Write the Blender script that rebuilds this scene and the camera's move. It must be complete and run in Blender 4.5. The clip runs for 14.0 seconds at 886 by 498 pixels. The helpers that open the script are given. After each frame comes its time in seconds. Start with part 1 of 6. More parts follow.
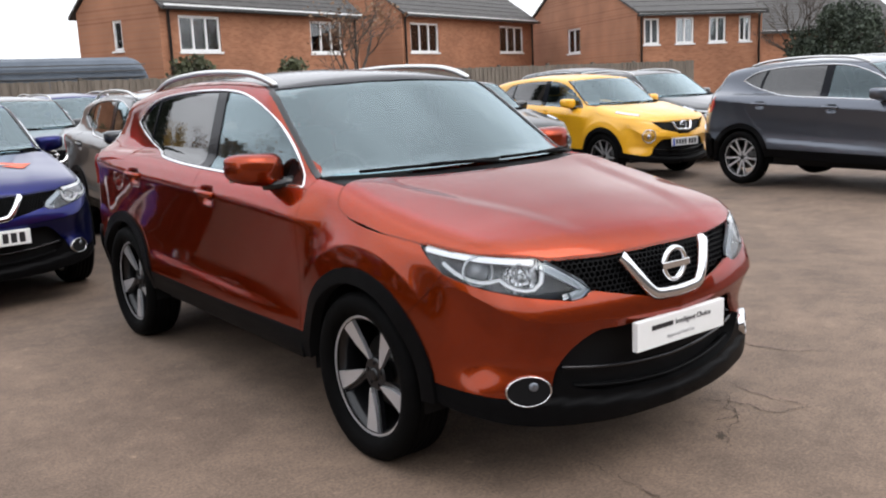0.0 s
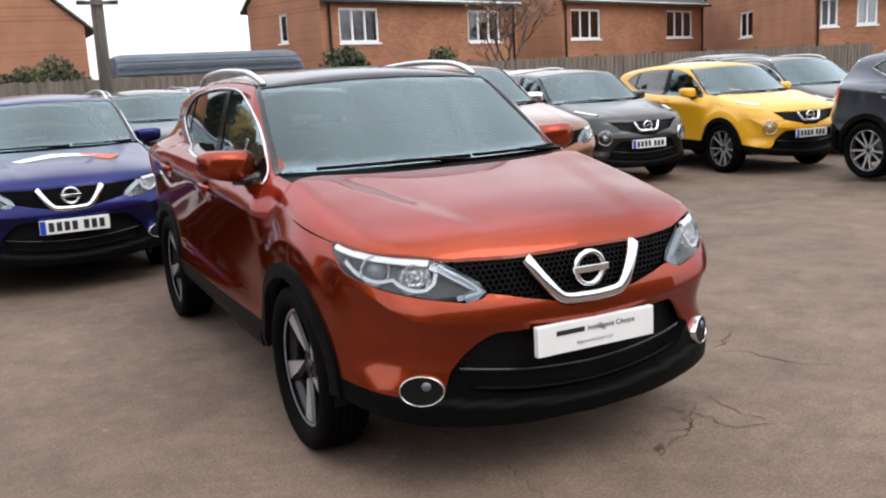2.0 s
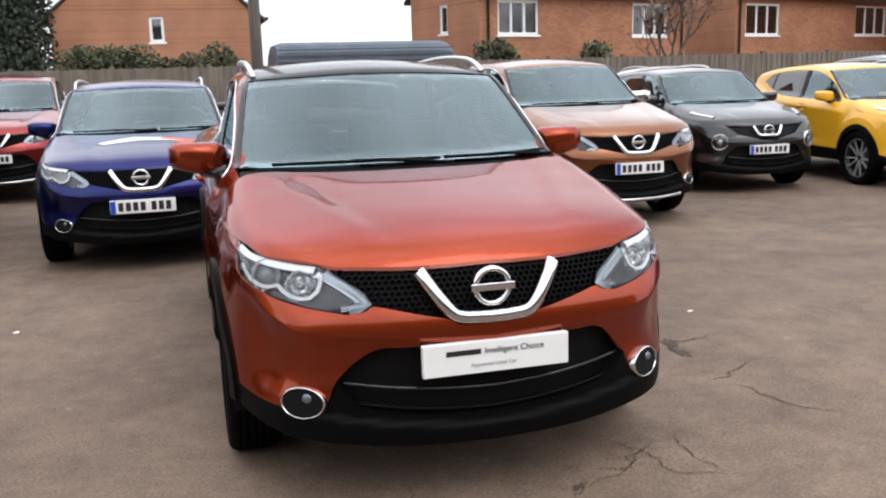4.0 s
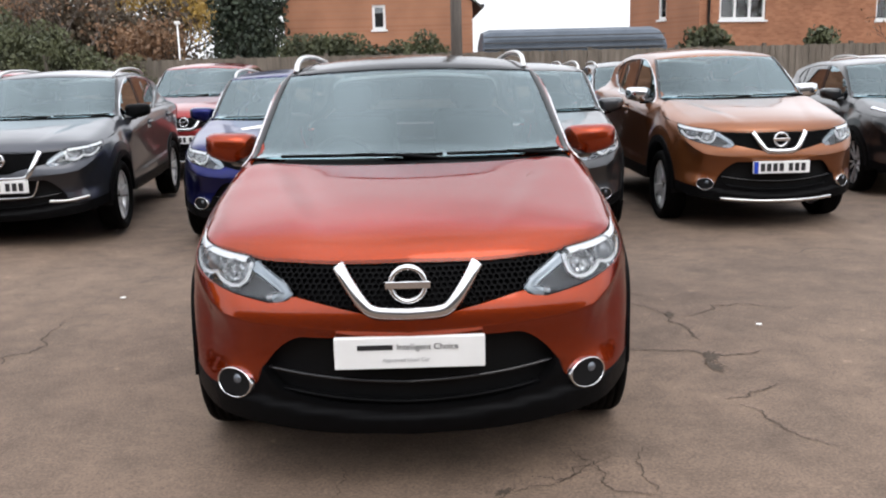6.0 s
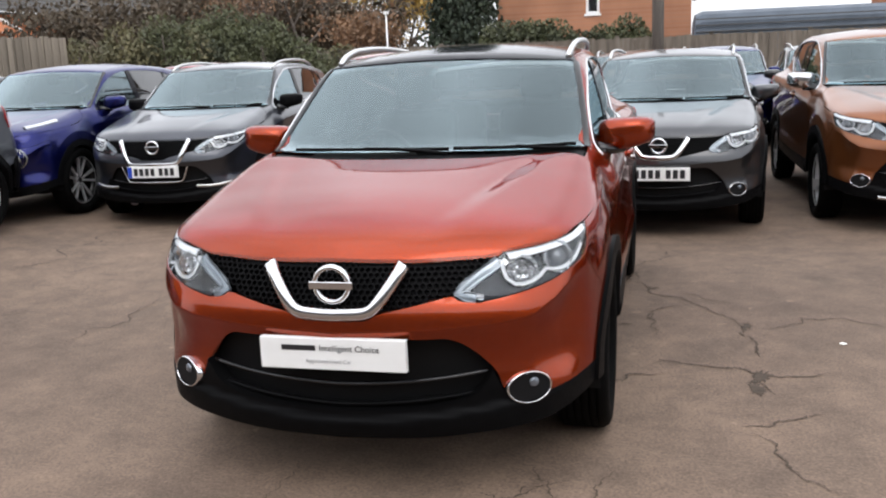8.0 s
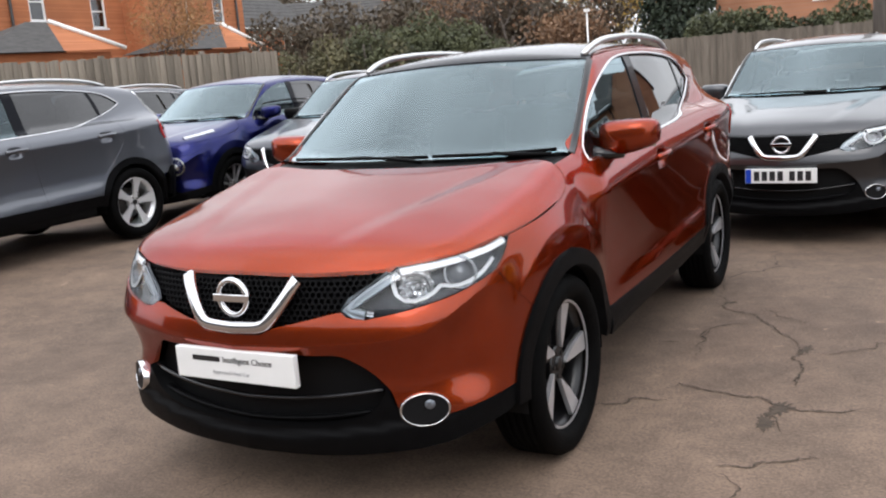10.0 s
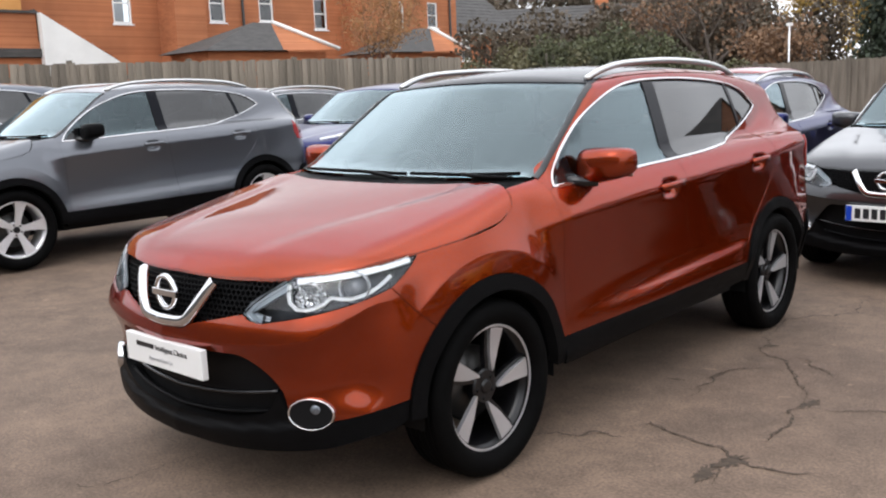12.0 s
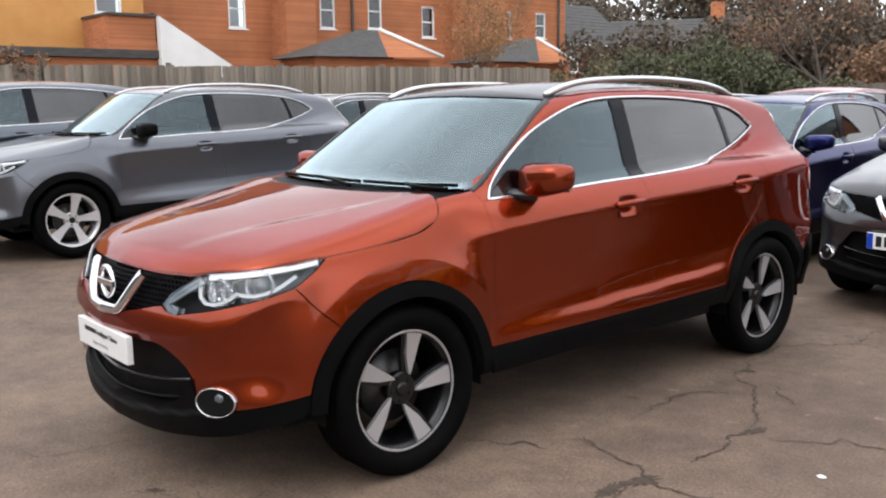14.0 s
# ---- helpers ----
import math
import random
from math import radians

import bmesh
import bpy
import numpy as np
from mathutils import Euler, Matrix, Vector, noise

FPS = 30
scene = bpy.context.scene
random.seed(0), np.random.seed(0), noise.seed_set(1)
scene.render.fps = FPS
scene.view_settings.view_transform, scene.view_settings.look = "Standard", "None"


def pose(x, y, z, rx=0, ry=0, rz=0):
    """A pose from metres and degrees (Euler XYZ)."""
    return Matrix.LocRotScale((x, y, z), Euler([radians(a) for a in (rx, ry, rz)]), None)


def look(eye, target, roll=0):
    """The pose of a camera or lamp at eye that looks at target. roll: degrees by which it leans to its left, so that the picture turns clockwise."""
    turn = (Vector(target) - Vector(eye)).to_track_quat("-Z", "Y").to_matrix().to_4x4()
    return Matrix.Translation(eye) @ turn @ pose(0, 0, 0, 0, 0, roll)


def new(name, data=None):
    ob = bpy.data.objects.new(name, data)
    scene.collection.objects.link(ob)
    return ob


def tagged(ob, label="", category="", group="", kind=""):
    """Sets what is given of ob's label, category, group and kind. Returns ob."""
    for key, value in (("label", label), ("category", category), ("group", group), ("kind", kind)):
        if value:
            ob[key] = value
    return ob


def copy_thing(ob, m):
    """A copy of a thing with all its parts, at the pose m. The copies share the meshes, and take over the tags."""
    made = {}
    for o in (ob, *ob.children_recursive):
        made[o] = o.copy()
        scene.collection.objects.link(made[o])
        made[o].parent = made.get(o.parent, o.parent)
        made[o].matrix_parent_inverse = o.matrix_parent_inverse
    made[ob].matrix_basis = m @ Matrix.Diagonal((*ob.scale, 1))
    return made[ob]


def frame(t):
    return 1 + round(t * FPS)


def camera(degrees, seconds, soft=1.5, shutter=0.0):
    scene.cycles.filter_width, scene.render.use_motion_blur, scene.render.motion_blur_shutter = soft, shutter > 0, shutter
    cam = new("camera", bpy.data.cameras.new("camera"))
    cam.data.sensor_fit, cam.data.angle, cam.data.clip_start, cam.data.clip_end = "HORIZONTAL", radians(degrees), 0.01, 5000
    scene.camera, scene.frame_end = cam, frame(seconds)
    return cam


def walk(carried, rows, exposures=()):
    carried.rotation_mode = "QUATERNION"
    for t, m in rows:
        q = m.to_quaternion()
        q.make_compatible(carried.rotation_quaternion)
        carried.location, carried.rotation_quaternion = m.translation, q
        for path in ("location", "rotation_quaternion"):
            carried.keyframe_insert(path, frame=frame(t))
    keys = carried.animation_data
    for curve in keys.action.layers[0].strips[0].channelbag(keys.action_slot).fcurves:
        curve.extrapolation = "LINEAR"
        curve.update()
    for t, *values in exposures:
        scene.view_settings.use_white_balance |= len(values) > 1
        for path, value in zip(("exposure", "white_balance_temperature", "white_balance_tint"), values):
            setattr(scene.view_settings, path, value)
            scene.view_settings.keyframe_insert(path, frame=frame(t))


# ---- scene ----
cam = camera(52.1, 14.0, soft=2.1)
PATH = [
    (0, (-2.726, -4.276, 1.494), (-1.522, -2.721, 1.13), -2.5),
    (0.5, (-2.559, -4.459, 1.498), (-1.436, -2.846, 1.132), -3.1),
    (1, (-2.386, -4.653, 1.499), (-1.334, -2.992, 1.134), -2.4),
    (1.5, (-2.124, -4.71, 1.484), (-1.15, -3.002, 1.117), -2.4),
    (2, (-1.921, -4.825, 1.497), (-1.042, -3.067, 1.124), -3.1),
    (2.5, (-1.681, -4.983, 1.504), (-0.934, -3.167, 1.123), -2.8),
    (3, (-1.429, -4.99, 1.484), (-0.748, -3.144, 1.128), -1.8),
    (5.5, (-0.208, -5.13, 1.501), (-0.046, -3.178, 1.097), -2.1),
    (6, (0.079, -5.199, 1.511), (0.108, -3.238, 1.119), -1.4),
    (6.5, (0.321, -5.09, 1.486), (0.262, -3.128, 1.103), -2.5),
    (7, (0.553, -5.013, 1.508), (0.377, -3.06, 1.118), -2.2),
    (7.5, (0.852, -5.011, 1.514), (0.517, -3.078, 1.125), -1.4),
    (8, (1.086, -4.951, 1.508), (0.611, -3.051, 1.101), -2.3),
    (10.5, (2.377, -4.329, 1.465), (1.309, -2.68, 1.091), -4.0),
    (11, (2.639, -4.236, 1.472), (1.472, -2.655, 1.097), -2.8),
    (11.5, (2.802, -4.056, 1.458), (1.554, -2.534, 1.105), -2.0),
    (12, (2.989, -3.901, 1.466), (1.657, -2.449, 1.129), -2.4),
    (12.5, (3.264, -3.774, 1.46), (1.854, -2.393, 1.134), -1.5),
    (13, (3.358, -3.608, 1.439), (1.906, -2.271, 1.113), -1.5),
    (13.5, (3.472, -3.502, 1.451), (1.974, -2.217, 1.127), -1.5),
    (14, (3.59, -3.466, 1.463), (2.088, -2.183, 1.151), -0.7),
]
walk(cam, [(t, look(eye, target, roll)) for t, eye, target, roll in PATH])

# ---- light ----
world = bpy.data.worlds.new("overcast_sky")
scene.world = world
world.use_nodes = True
wn = world.node_tree.nodes
wl = world.node_tree.links
sky = wn.new("ShaderNodeTexSky")
sky.sky_type = "NISHITA"
sky.sun_disc = False
sky.sun_elevation = radians(52)
sky.sun_rotation = radians(157)
sky.air_density = 1.0
sky.dust_density = 2.0
sky.ozone_density = 1.0
grey = wn.new("ShaderNodeHueSaturation")
grey.inputs["Saturation"].default_value = 0.22
wl.new(sky.outputs[0], grey.inputs["Color"])
# an overcast dome: brighter overhead than at the horizon
place = wn.new("ShaderNodeTexCoord")
axes = wn.new("ShaderNodeSeparateXYZ")
wl.new(place.outputs["Generated"], axes.inputs[0])
dome = wn.new("ShaderNodeMapRange")
dome.inputs["From Min"].default_value, dome.inputs["From Max"].default_value = 0.0, 1.0
dome.inputs["To Min"].default_value, dome.inputs["To Max"].default_value = 6.6, 10.4
wl.new(axes.outputs["Z"], dome.inputs["Value"])
tint = wn.new("ShaderNodeMix")
tint.data_type, tint.blend_type = "RGBA", "MULTIPLY"
tint.inputs[0].default_value = 1.0
tint.inputs[6].default_value = (0.975, 1.0, 1.065, 1)
puffs = wn.new("ShaderNodeTexNoise")
puffs.inputs["Scale"].default_value, puffs.inputs["Detail"].default_value = 2.2, 5.0
wl.new(place.outputs["Generated"], puffs.inputs["Vector"])
depth = wn.new("ShaderNodeMapRange")
depth.inputs["From Min"].default_value, depth.inputs["From Max"].default_value = 0.36, 0.64
depth.inputs["To Min"].default_value, depth.inputs["To Max"].default_value = 0.74, 1.26
wl.new(puffs.outputs[0], depth.inputs["Value"])
cover = wn.new("ShaderNodeMath")
cover.operation = "MULTIPLY"
wl.new(dome.outputs[0], cover.inputs[0])
wl.new(depth.outputs[0], cover.inputs[1])
wl.new(cover.outputs[0], tint.inputs[7])
cloud = wn.new("ShaderNodeMix")
cloud.data_type = "RGBA"
cloud.inputs[0].default_value = 0.8
wl.new(grey.outputs[0], cloud.inputs[6])
wl.new(tint.outputs[2], cloud.inputs[7])
wl.new(cloud.outputs[2], wn["Background"].inputs["Color"])
wn["Background"].inputs["Strength"].default_value = 0.13
sun_data = bpy.data.lights.new("sun", "SUN")
sun_data.energy = 0.5
sun_data.angle = radians(40)
sun_data.color = (1.0, 0.96, 0.92)
sun = new("sun", sun_data)
sun.matrix_world = look((5, -12, 17), (0, 0, 0))
scene.view_settings.exposure = 0.90

# ---- materials ----
def material(name, colour=(0.5, 0.5, 0.5), rough=0.5, metal=0.0, **more):
    m = bpy.data.materials.new(name)
    m.use_nodes = True
    b = m.node_tree.nodes["Principled BSDF"]
    b.inputs["Base Color"].default_value = (*colour, 1)
    b.inputs["Roughness"].default_value = rough
    b.inputs["Metallic"].default_value = metal
    for k, v in more.items():
        b.inputs[k.replace("_", " ")].default_value = v
    return m


def node(m, kind, **values):
    n = m.node_tree.nodes.new(kind)
    for k, v in values.items():
        n.inputs[k.replace("_", " ")].default_value = v
    return n


def wire(m, a, b):
    m.node_tree.links.new(a, b)


def mottled(m, stops, scale, detail=6.0, bump=0.0, fine=0.0, coords="Object", stretch=None, rough=None):
    """Colour from noise through a ramp of (place, colour), with bump from a finer noise."""
    t = m.node_tree
    b = t.nodes["Principled BSDF"]
    co = node(m, "ShaderNodeTexCoord")
    src = co.outputs[coords]
    if stretch:
        mp = node(m, "ShaderNodeMapping")
        mp.inputs["Scale"].default_value = stretch
        wire(m, src, mp.inputs[0])
        src = mp.outputs[0]
    n = node(m, "ShaderNodeTexNoise", Scale=scale, Detail=detail, Roughness=0.6)
    wire(m, src, n.inputs["Vector"])
    r = node(m, "ShaderNodeValToRGB")
    e = r.color_ramp.elements
    for i, (p, c) in enumerate(stops):
        s = e[i] if i < 2 else e.new(p)
        s.position, s.color = p, (*c, 1)
    wire(m, n.outputs[0], r.inputs[0])
    wire(m, r.outputs[0], b.inputs["Base Color"])
    if rough:
        q = node(m, "ShaderNodeMapRange", To_Min=rough[0], To_Max=rough[1])
        wire(m, n.outputs[0], q.inputs[0])
        wire(m, q.outputs[0], b.inputs["Roughness"])
    if bump:
        f = node(m, "ShaderNodeTexNoise", Scale=fine or scale * 12, Detail=5.0)
        wire(m, src, f.inputs["Vector"])
        u = node(m, "ShaderNodeBump", Strength=bump, Distance=0.02)
        wire(m, f.outputs[0], u.inputs["Height"])
        wire(m, u.outputs[0], b.inputs["Normal"])
    return m


def car_paint(name, colour, metal=0.8, rough=0.30, coat=0.75, edge=(1.0, 1.0, 1.0)):
    m = material(name, colour, rough, metal, Coat_Weight=coat, Coat_Roughness=0.03, Specular_Tint=(*edge, 1))
    b = m.node_tree.nodes["Principled BSDF"]
    co = node(m, "ShaderNodeTexCoord")
    n = node(m, "ShaderNodeTexNoise", Scale=900.0, Detail=1.0)
    wire(m, co.outputs["Object"], n.inputs["Vector"])
    r = node(m, "ShaderNodeMapRange", From_Min=0.3, From_Max=0.7, To_Min=0.86, To_Max=1.12)
    wire(m, n.outputs[0], r.inputs[0])
    x = node(m, "ShaderNodeMix")
    x.data_type, x.blend_type = "RGBA", "MULTIPLY"
    x.inputs[0].default_value = 1.0
    x.inputs[6].default_value = (*colour, 1)
    wire(m, r.outputs[0], x.inputs[7])
    wire(m, x.outputs[2], b.inputs["Base Color"])
    d = node(m, "ShaderNodeTexNoise", Scale=3.0, Detail=8.0, Roughness=0.7)
    wire(m, co.outputs["Object"], d.inputs["Vector"])
    q = node(m, "ShaderNodeMapRange", From_Min=0.4, From_Max=0.8, To_Min=0.02, To_Max=0.10)
    wire(m, d.outputs[0], q.inputs[0])
    wire(m, q.outputs[0], b.inputs["Coat Roughness"])
    return m


def thin_glass(name, tint, ior=1.5, sheen=(1.0, 1.0, 1.0), gain=1.0):
    """A pane: tinted and clear, with a gloss that grows by Fresnel."""
    m = bpy.data.materials.new(name)
    m.use_nodes = True
    t = m.node_tree
    t.nodes.remove(t.nodes["Principled BSDF"])
    a = node(m, "ShaderNodeBsdfTransparent", Color=(*tint, 1))
    g = node(m, "ShaderNodeBsdfGlossy", Color=(*sheen, 1), Roughness=0.02)
    f = node(m, "ShaderNodeFresnel", IOR=ior)
    k = node(m, "ShaderNodeMath")
    k.operation, k.use_clamp = "MULTIPLY", True
    k.inputs[1].default_value = gain
    wire(m, f.outputs[0], k.inputs[0])
    x = node(m, "ShaderNodeMixShader")
    wire(m, k.outputs[0], x.inputs[0])
    wire(m, a.outputs[0], x.inputs[1])
    wire(m, g.outputs[0], x.inputs[2])
    wire(m, x.outputs[0], t.nodes["Material Output"].inputs[0])
    return m


PAINT = {
    "orange": car_paint("orange_red_paint", (0.262, 0.030, 0.003), 0.88, 0.26, 0.75, (0.46, 0.22, 0.11)),
    "blue": car_paint("dark_blue_paint", (0.004, 0.007, 0.085), 0.9, 0.3, 0.5),
    "grey": car_paint("grey_paint", (0.095, 0.105, 0.128)),
    "steel": car_paint("steel_grey_paint", (0.125, 0.131, 0.147)),
    "graphite": car_paint("graphite_paint", (0.042, 0.045, 0.055)),
    "silver": car_paint("silver_grey_paint", (0.050, 0.051, 0.055)),
    "bronze": car_paint("bronze_paint", (0.20, 0.066, 0.020)),
    "black": car_paint("black_paint", (0.006, 0.006, 0.007), 0.2),
    "yellow": car_paint("yellow_paint", (0.72, 0.36, 0.008), 0.05, 0.4),
    "red": car_paint("red_paint", (0.22, 0.015, 0.015)),
    "white": car_paint("white_paint", (0.75, 0.75, 0.74), 0.0, 0.4),
}
CLAD = mottled(material("black_plastic", rough=0.45, Specular_IOR_Level=0.06), [(0.3, (0.002, 0.002, 0.0023)), (0.8, (0.004, 0.004, 0.0045))], 30, bump=0.15, fine=700)
GLOSSBLACK = material("gloss_black", (0.006, 0.006, 0.007), 0.08)
ROOFGLASS = material("black_roof_glass", (0.006, 0.007, 0.010), 0.12, Specular_IOR_Level=0.12)
DARKMESH = material("grille_black", (0.004, 0.004, 0.0045), 0.6, Specular_IOR_Level=0.15)
RUBBER = mottled(material("tyre_rubber", rough=0.7, Specular_IOR_Level=0.05), [(0.3, (0.0015, 0.0015, 0.0016)), (0.8, (0.0035, 0.0033, 0.0033))], 14, bump=0.2, fine=200)
HONEYCOMB = material("honeycomb_black", (0.003, 0.003, 0.0035), 0.6, Specular_IOR_Level=0.10)
CHROME = material("chrome", (0.66, 0.66, 0.67), 0.06, 1.0)
SATIN = material("satin_rail", (0.62, 0.62, 0.62), 0.3, 1.0)
ALLOY = material("machined_alloy", (0.60, 0.60, 0.62), 0.32, 0.7)
ALLOYSILVER = material("silver_alloy", (0.75, 0.75, 0.76), 0.35, 0.6)
ALLOYDARK = material("dark_alloy", (0.006, 0.006, 0.007), 0.3, 0.1)
DISC = material("brake_disc", (0.07, 0.068, 0.066), 0.4, 0.8)
GLASS_F = thin_glass("windscreen_glass", (0.50, 0.58, 0.56), ior=1.6, sheen=(0.56, 0.675, 0.71), gain=2.6)
GLASS_S = thin_glass("side_glass", (0.36, 0.44, 0.46), ior=1.62, sheen=(0.66, 0.80, 0.85), gain=1.9)
GLASS_D = thin_glass("privacy_glass", (0.04, 0.045, 0.05), ior=1.9)
LENS = thin_glass("lamp_lens", (0.92, 0.94, 0.95), ior=1.5)
REFLECTOR = material("lamp_reflector", (0.6, 0.61, 0.63), 0.18, 0.9)
LAMPGREY = material("lamp_housing", (0.16, 0.175, 0.20), 0.25, 0.6)
LIGHTBAR = material("light_guide", (0.92, 0.93, 0.95), 0.12)
LAMPBAND = material("lamp_band", (0.42, 0.47, 0.52), 0.2, 0.3)
LAMPDARK = material("lamp_bowl", (0.026, 0.030, 0.037), 0.2, 0.4)
FACETS = material("faceted_reflector", (0.8, 0.81, 0.83), 0.1, 0.9)
fac = node(FACETS, "ShaderNodeTexVoronoi", Scale=60.0)
wire(FACETS, node(FACETS, "ShaderNodeTexCoord").outputs["Object"], fac.inputs["Vector"])
fbump = node(FACETS, "ShaderNodeBump", Strength=1.0, Distance=0.02)
wire(FACETS, fac.outputs["Distance"], fbump.inputs["Height"])
wire(FACETS, fbump.outputs[0], FACETS.node_tree.nodes["Principled BSDF"].inputs["Normal"])
PROJECTOR = material("projector_lens", (0.16, 0.17, 0.19), 0.04, 0.2, Coat_Weight=1.0)
REDLENS = material("red_lens", (0.35, 0.012, 0.012), 0.12, Coat_Weight=1.0)
TRIM = mottled(material("interior_trim", rough=0.7), [(0.3, (0.008, 0.008, 0.009)), (0.8, (0.016, 0.016, 0.016))], 20)
CLOTH = mottled(material("seat_cloth", rough=0.9), [(0.3, (0.012, 0.012, 0.013)), (0.8, (0.024, 0.023, 0.022))], 40, bump=0.2)
PLATEWHITE = mottled(material("plate_white", rough=0.35), [(0.2, (0.74, 0.74, 0.73)), (0.8, (0.82, 0.82, 0.81))], 6)
PLATEBLUE = material("plate_blue", (0.01, 0.05, 0.42), 0.35)
PLATEINK = material("plate_ink", (0.012, 0.012, 0.014), 0.5)
PLATEGREY = material("plate_grey_ink", (0.35, 0.35, 0.36), 0.5)

# ---- tools for building ----
def part(name, bm, mat, parent=None, label="", smooth=True):
    """Links a bmesh as one mesh object under a thing or a part."""
    me = bpy.data.meshes.new(name)
    bmesh.ops.recalc_face_normals(bm, faces=bm.faces)
    bm.to_mesh(me)
    bm.free()
    return mesh_part(name, me, mat, parent, label, smooth)


def mesh_part(name, me, mat, parent=None, label="", smooth=True):
    me.polygons.foreach_set("use_smooth", [smooth] * len(me.polygons))
    for m in mat if isinstance(mat, (list, tuple)) else [mat]:
        me.materials.append(m)
    ob = new(name, me)
    ob.parent = parent
    if label:
        ob["label"] = label
    return ob


def add_box(bm, x0, x1, y0, y1, z0, z1, bevel=0.0, m=None, slot=0):
    g = bmesh.ops.create_cube(bm, size=1.0)
    vs = g["verts"]
    for v in vs:
        v.co = Vector(((x0 + x1) / 2 + v.co.x * (x1 - x0), (y0 + y1) / 2 + v.co.y * (y1 - y0), (z0 + z1) / 2 + v.co.z * (z1 - z0)))
        if m:
            v.co = m @ v.co
    fs = {f for v in vs for f in v.link_faces}
    for f in fs:
        f.material_index = slot
    if bevel:
        bmesh.ops.bevel(bm, geom=list({e for v in vs for e in v.link_edges}), offset=bevel, segments=2, affect="EDGES", profile=0.5)


def box(name, dims, mat, parent=None, label="", bevel=0.0, smooth=False, m=None):
    bm = bmesh.new()
    add_box(bm, *dims, bevel=bevel, m=m)
    return part(name, bm, mat, parent, label, smooth)


def add_tube(bm, pts, radius, sides=8, flat=1.0, caps=True):
    """A tube along points; radius may be a list; flat squeezes it along its second axis."""
    pts = [Vector(p) for p in pts]
    rs = radius if isinstance(radius, (list, tuple)) else [radius] * len(pts)
    rings = []
    side = None
    for i, p in enumerate(pts):
        d = (pts[min(i + 1, len(pts) - 1)] - pts[max(i - 1, 0)]).normalized()
        ref = Vector((0, 0, 1)) if abs(d.z) < 0.95 else Vector((1, 0, 0))
        side = d.cross(ref).normalized() if side is None else (side - d * side.dot(d)).normalized()
        up = side.cross(d)
        rings.append([bm.verts.new(p + rs[i] * (math.cos(a) * side + flat * math.sin(a) * up)) for a in (2 * math.pi * k / sides for k in range(sides))])
    for a, b in zip(rings, rings[1:]):
        for k in range(sides):
            bm.faces.new((a[k], a[(k + 1) % sides], b[(k + 1) % sides], b[k]))
    if caps:
        bm.faces.new(rings[0][::-1])
        bm.faces.new(rings[-1])


def add_lathe(bm, profile, sides=48, m=None):
    """Turns (radius, depth) points round the x axis."""
    rings = []
    for r, d in profile:
        rings.append([bm.verts.new((d, r * math.cos(2 * math.pi * k / sides), r * math.sin(2 * math.pi * k / sides))) for k in range(sides)])
    for a, b in zip(rings, rings[1:]):
        for k in range(sides):
            bm.faces.new((a[k], a[(k + 1) % sides], b[(k + 1) % sides], b[k]))
    if m:
        for ring in rings:
            for v in ring:
                v.co = m @ v.co


def table_curve(xs, ys):
    """A smooth function through points, as a fine table."""
    xs, ys = np.array(xs, float), np.array(ys, float)
    d = np.diff(ys) / np.diff(xs)
    s = np.concatenate(([d[0]], (d[:-1] + d[1:]) / 2, [d[-1]]))
    s[1:-1] = np.where(d[:-1] * d[1:] <= 0, 0.0, s[1:-1])
    q = np.linspace(xs[0], xs[-1], 3000)
    i = np.clip(np.searchsorted(xs, q) - 1, 0, len(d) - 1)
    h = (xs[1:] - xs[:-1])[i]
    t = (q - xs[i]) / h
    v = (2 * t**3 - 3 * t**2 + 1) * ys[i] + (t**3 - 2 * t**2 + t) * h * s[i] + (3 * t**2 - 2 * t**3) * ys[i + 1] + (t**3 - t**2) * h * s[i + 1]
    return lambda a: np.interp(a, q, v)


def smin(a, b, k):
    h = np.clip(0.5 + 0.5 * (b - a) / k, 0, 1)
    return b + (a - b) * h - k * h * (1 - h)


def smooth01(a):
    a = np.clip(a, 0, 1)
    return a * a * (3 - 2 * a)


# ---- the body's form: a solid met by side, top, front and rear surfaces ----
half_width = table_curve([-2.3, -1.9, -1.65, -1.32, -0.85, 0, 0.8, 1.32, 1.7, 2.0, 2.3], [0.72, 0.83, 0.868, 0.888, 0.880, 0.882, 0.886, 0.892, 0.875, 0.83, 0.74])
crease_z = table_curve([-2.3, -1.6, -1.2, -0.84, 0.03, 1.03, 1.6, 2.3], [0.80, 0.845, 0.89, 0.934, 0.985, 1.03, 1.075, 1.11])
side_form = table_curve([-1.2, -0.75, -0.62, -0.53, -0.47, -0.40, -0.33, -0.22, -0.12, -0.03, 0.0, 0.03, 0.08, 0.13, 0.20, 0.3, 0.6], [-0.12, -0.055, -0.020, 0.002, -0.003, -0.012, -0.017, -0.015, -0.007, 0.004, 0.008, 0.001, -0.024, -0.064, -0.135, -0.27, -0.7])
wing_form = table_curve([-1.2, -0.75, -0.62, -0.53, -0.45, -0.36, -0.26, -0.16, -0.06, 0.03, 0.10, 0.16, 0.22, 0.3, 0.6], [-0.12, -0.055, -0.020, -0.004, -0.002, -0.004, -0.008, -0.014, -0.024, -0.040, -0.064, -0.098, -0.150, -0.27, -0.7])
glass_lean = table_curve([-1.2, -0.83, 0, 0.7, 1.2, 1.43, 1.8, 2.3], [-0.02, 0.0, 0.012, 0.006, -0.022, -0.042, -0.075, -0.15])
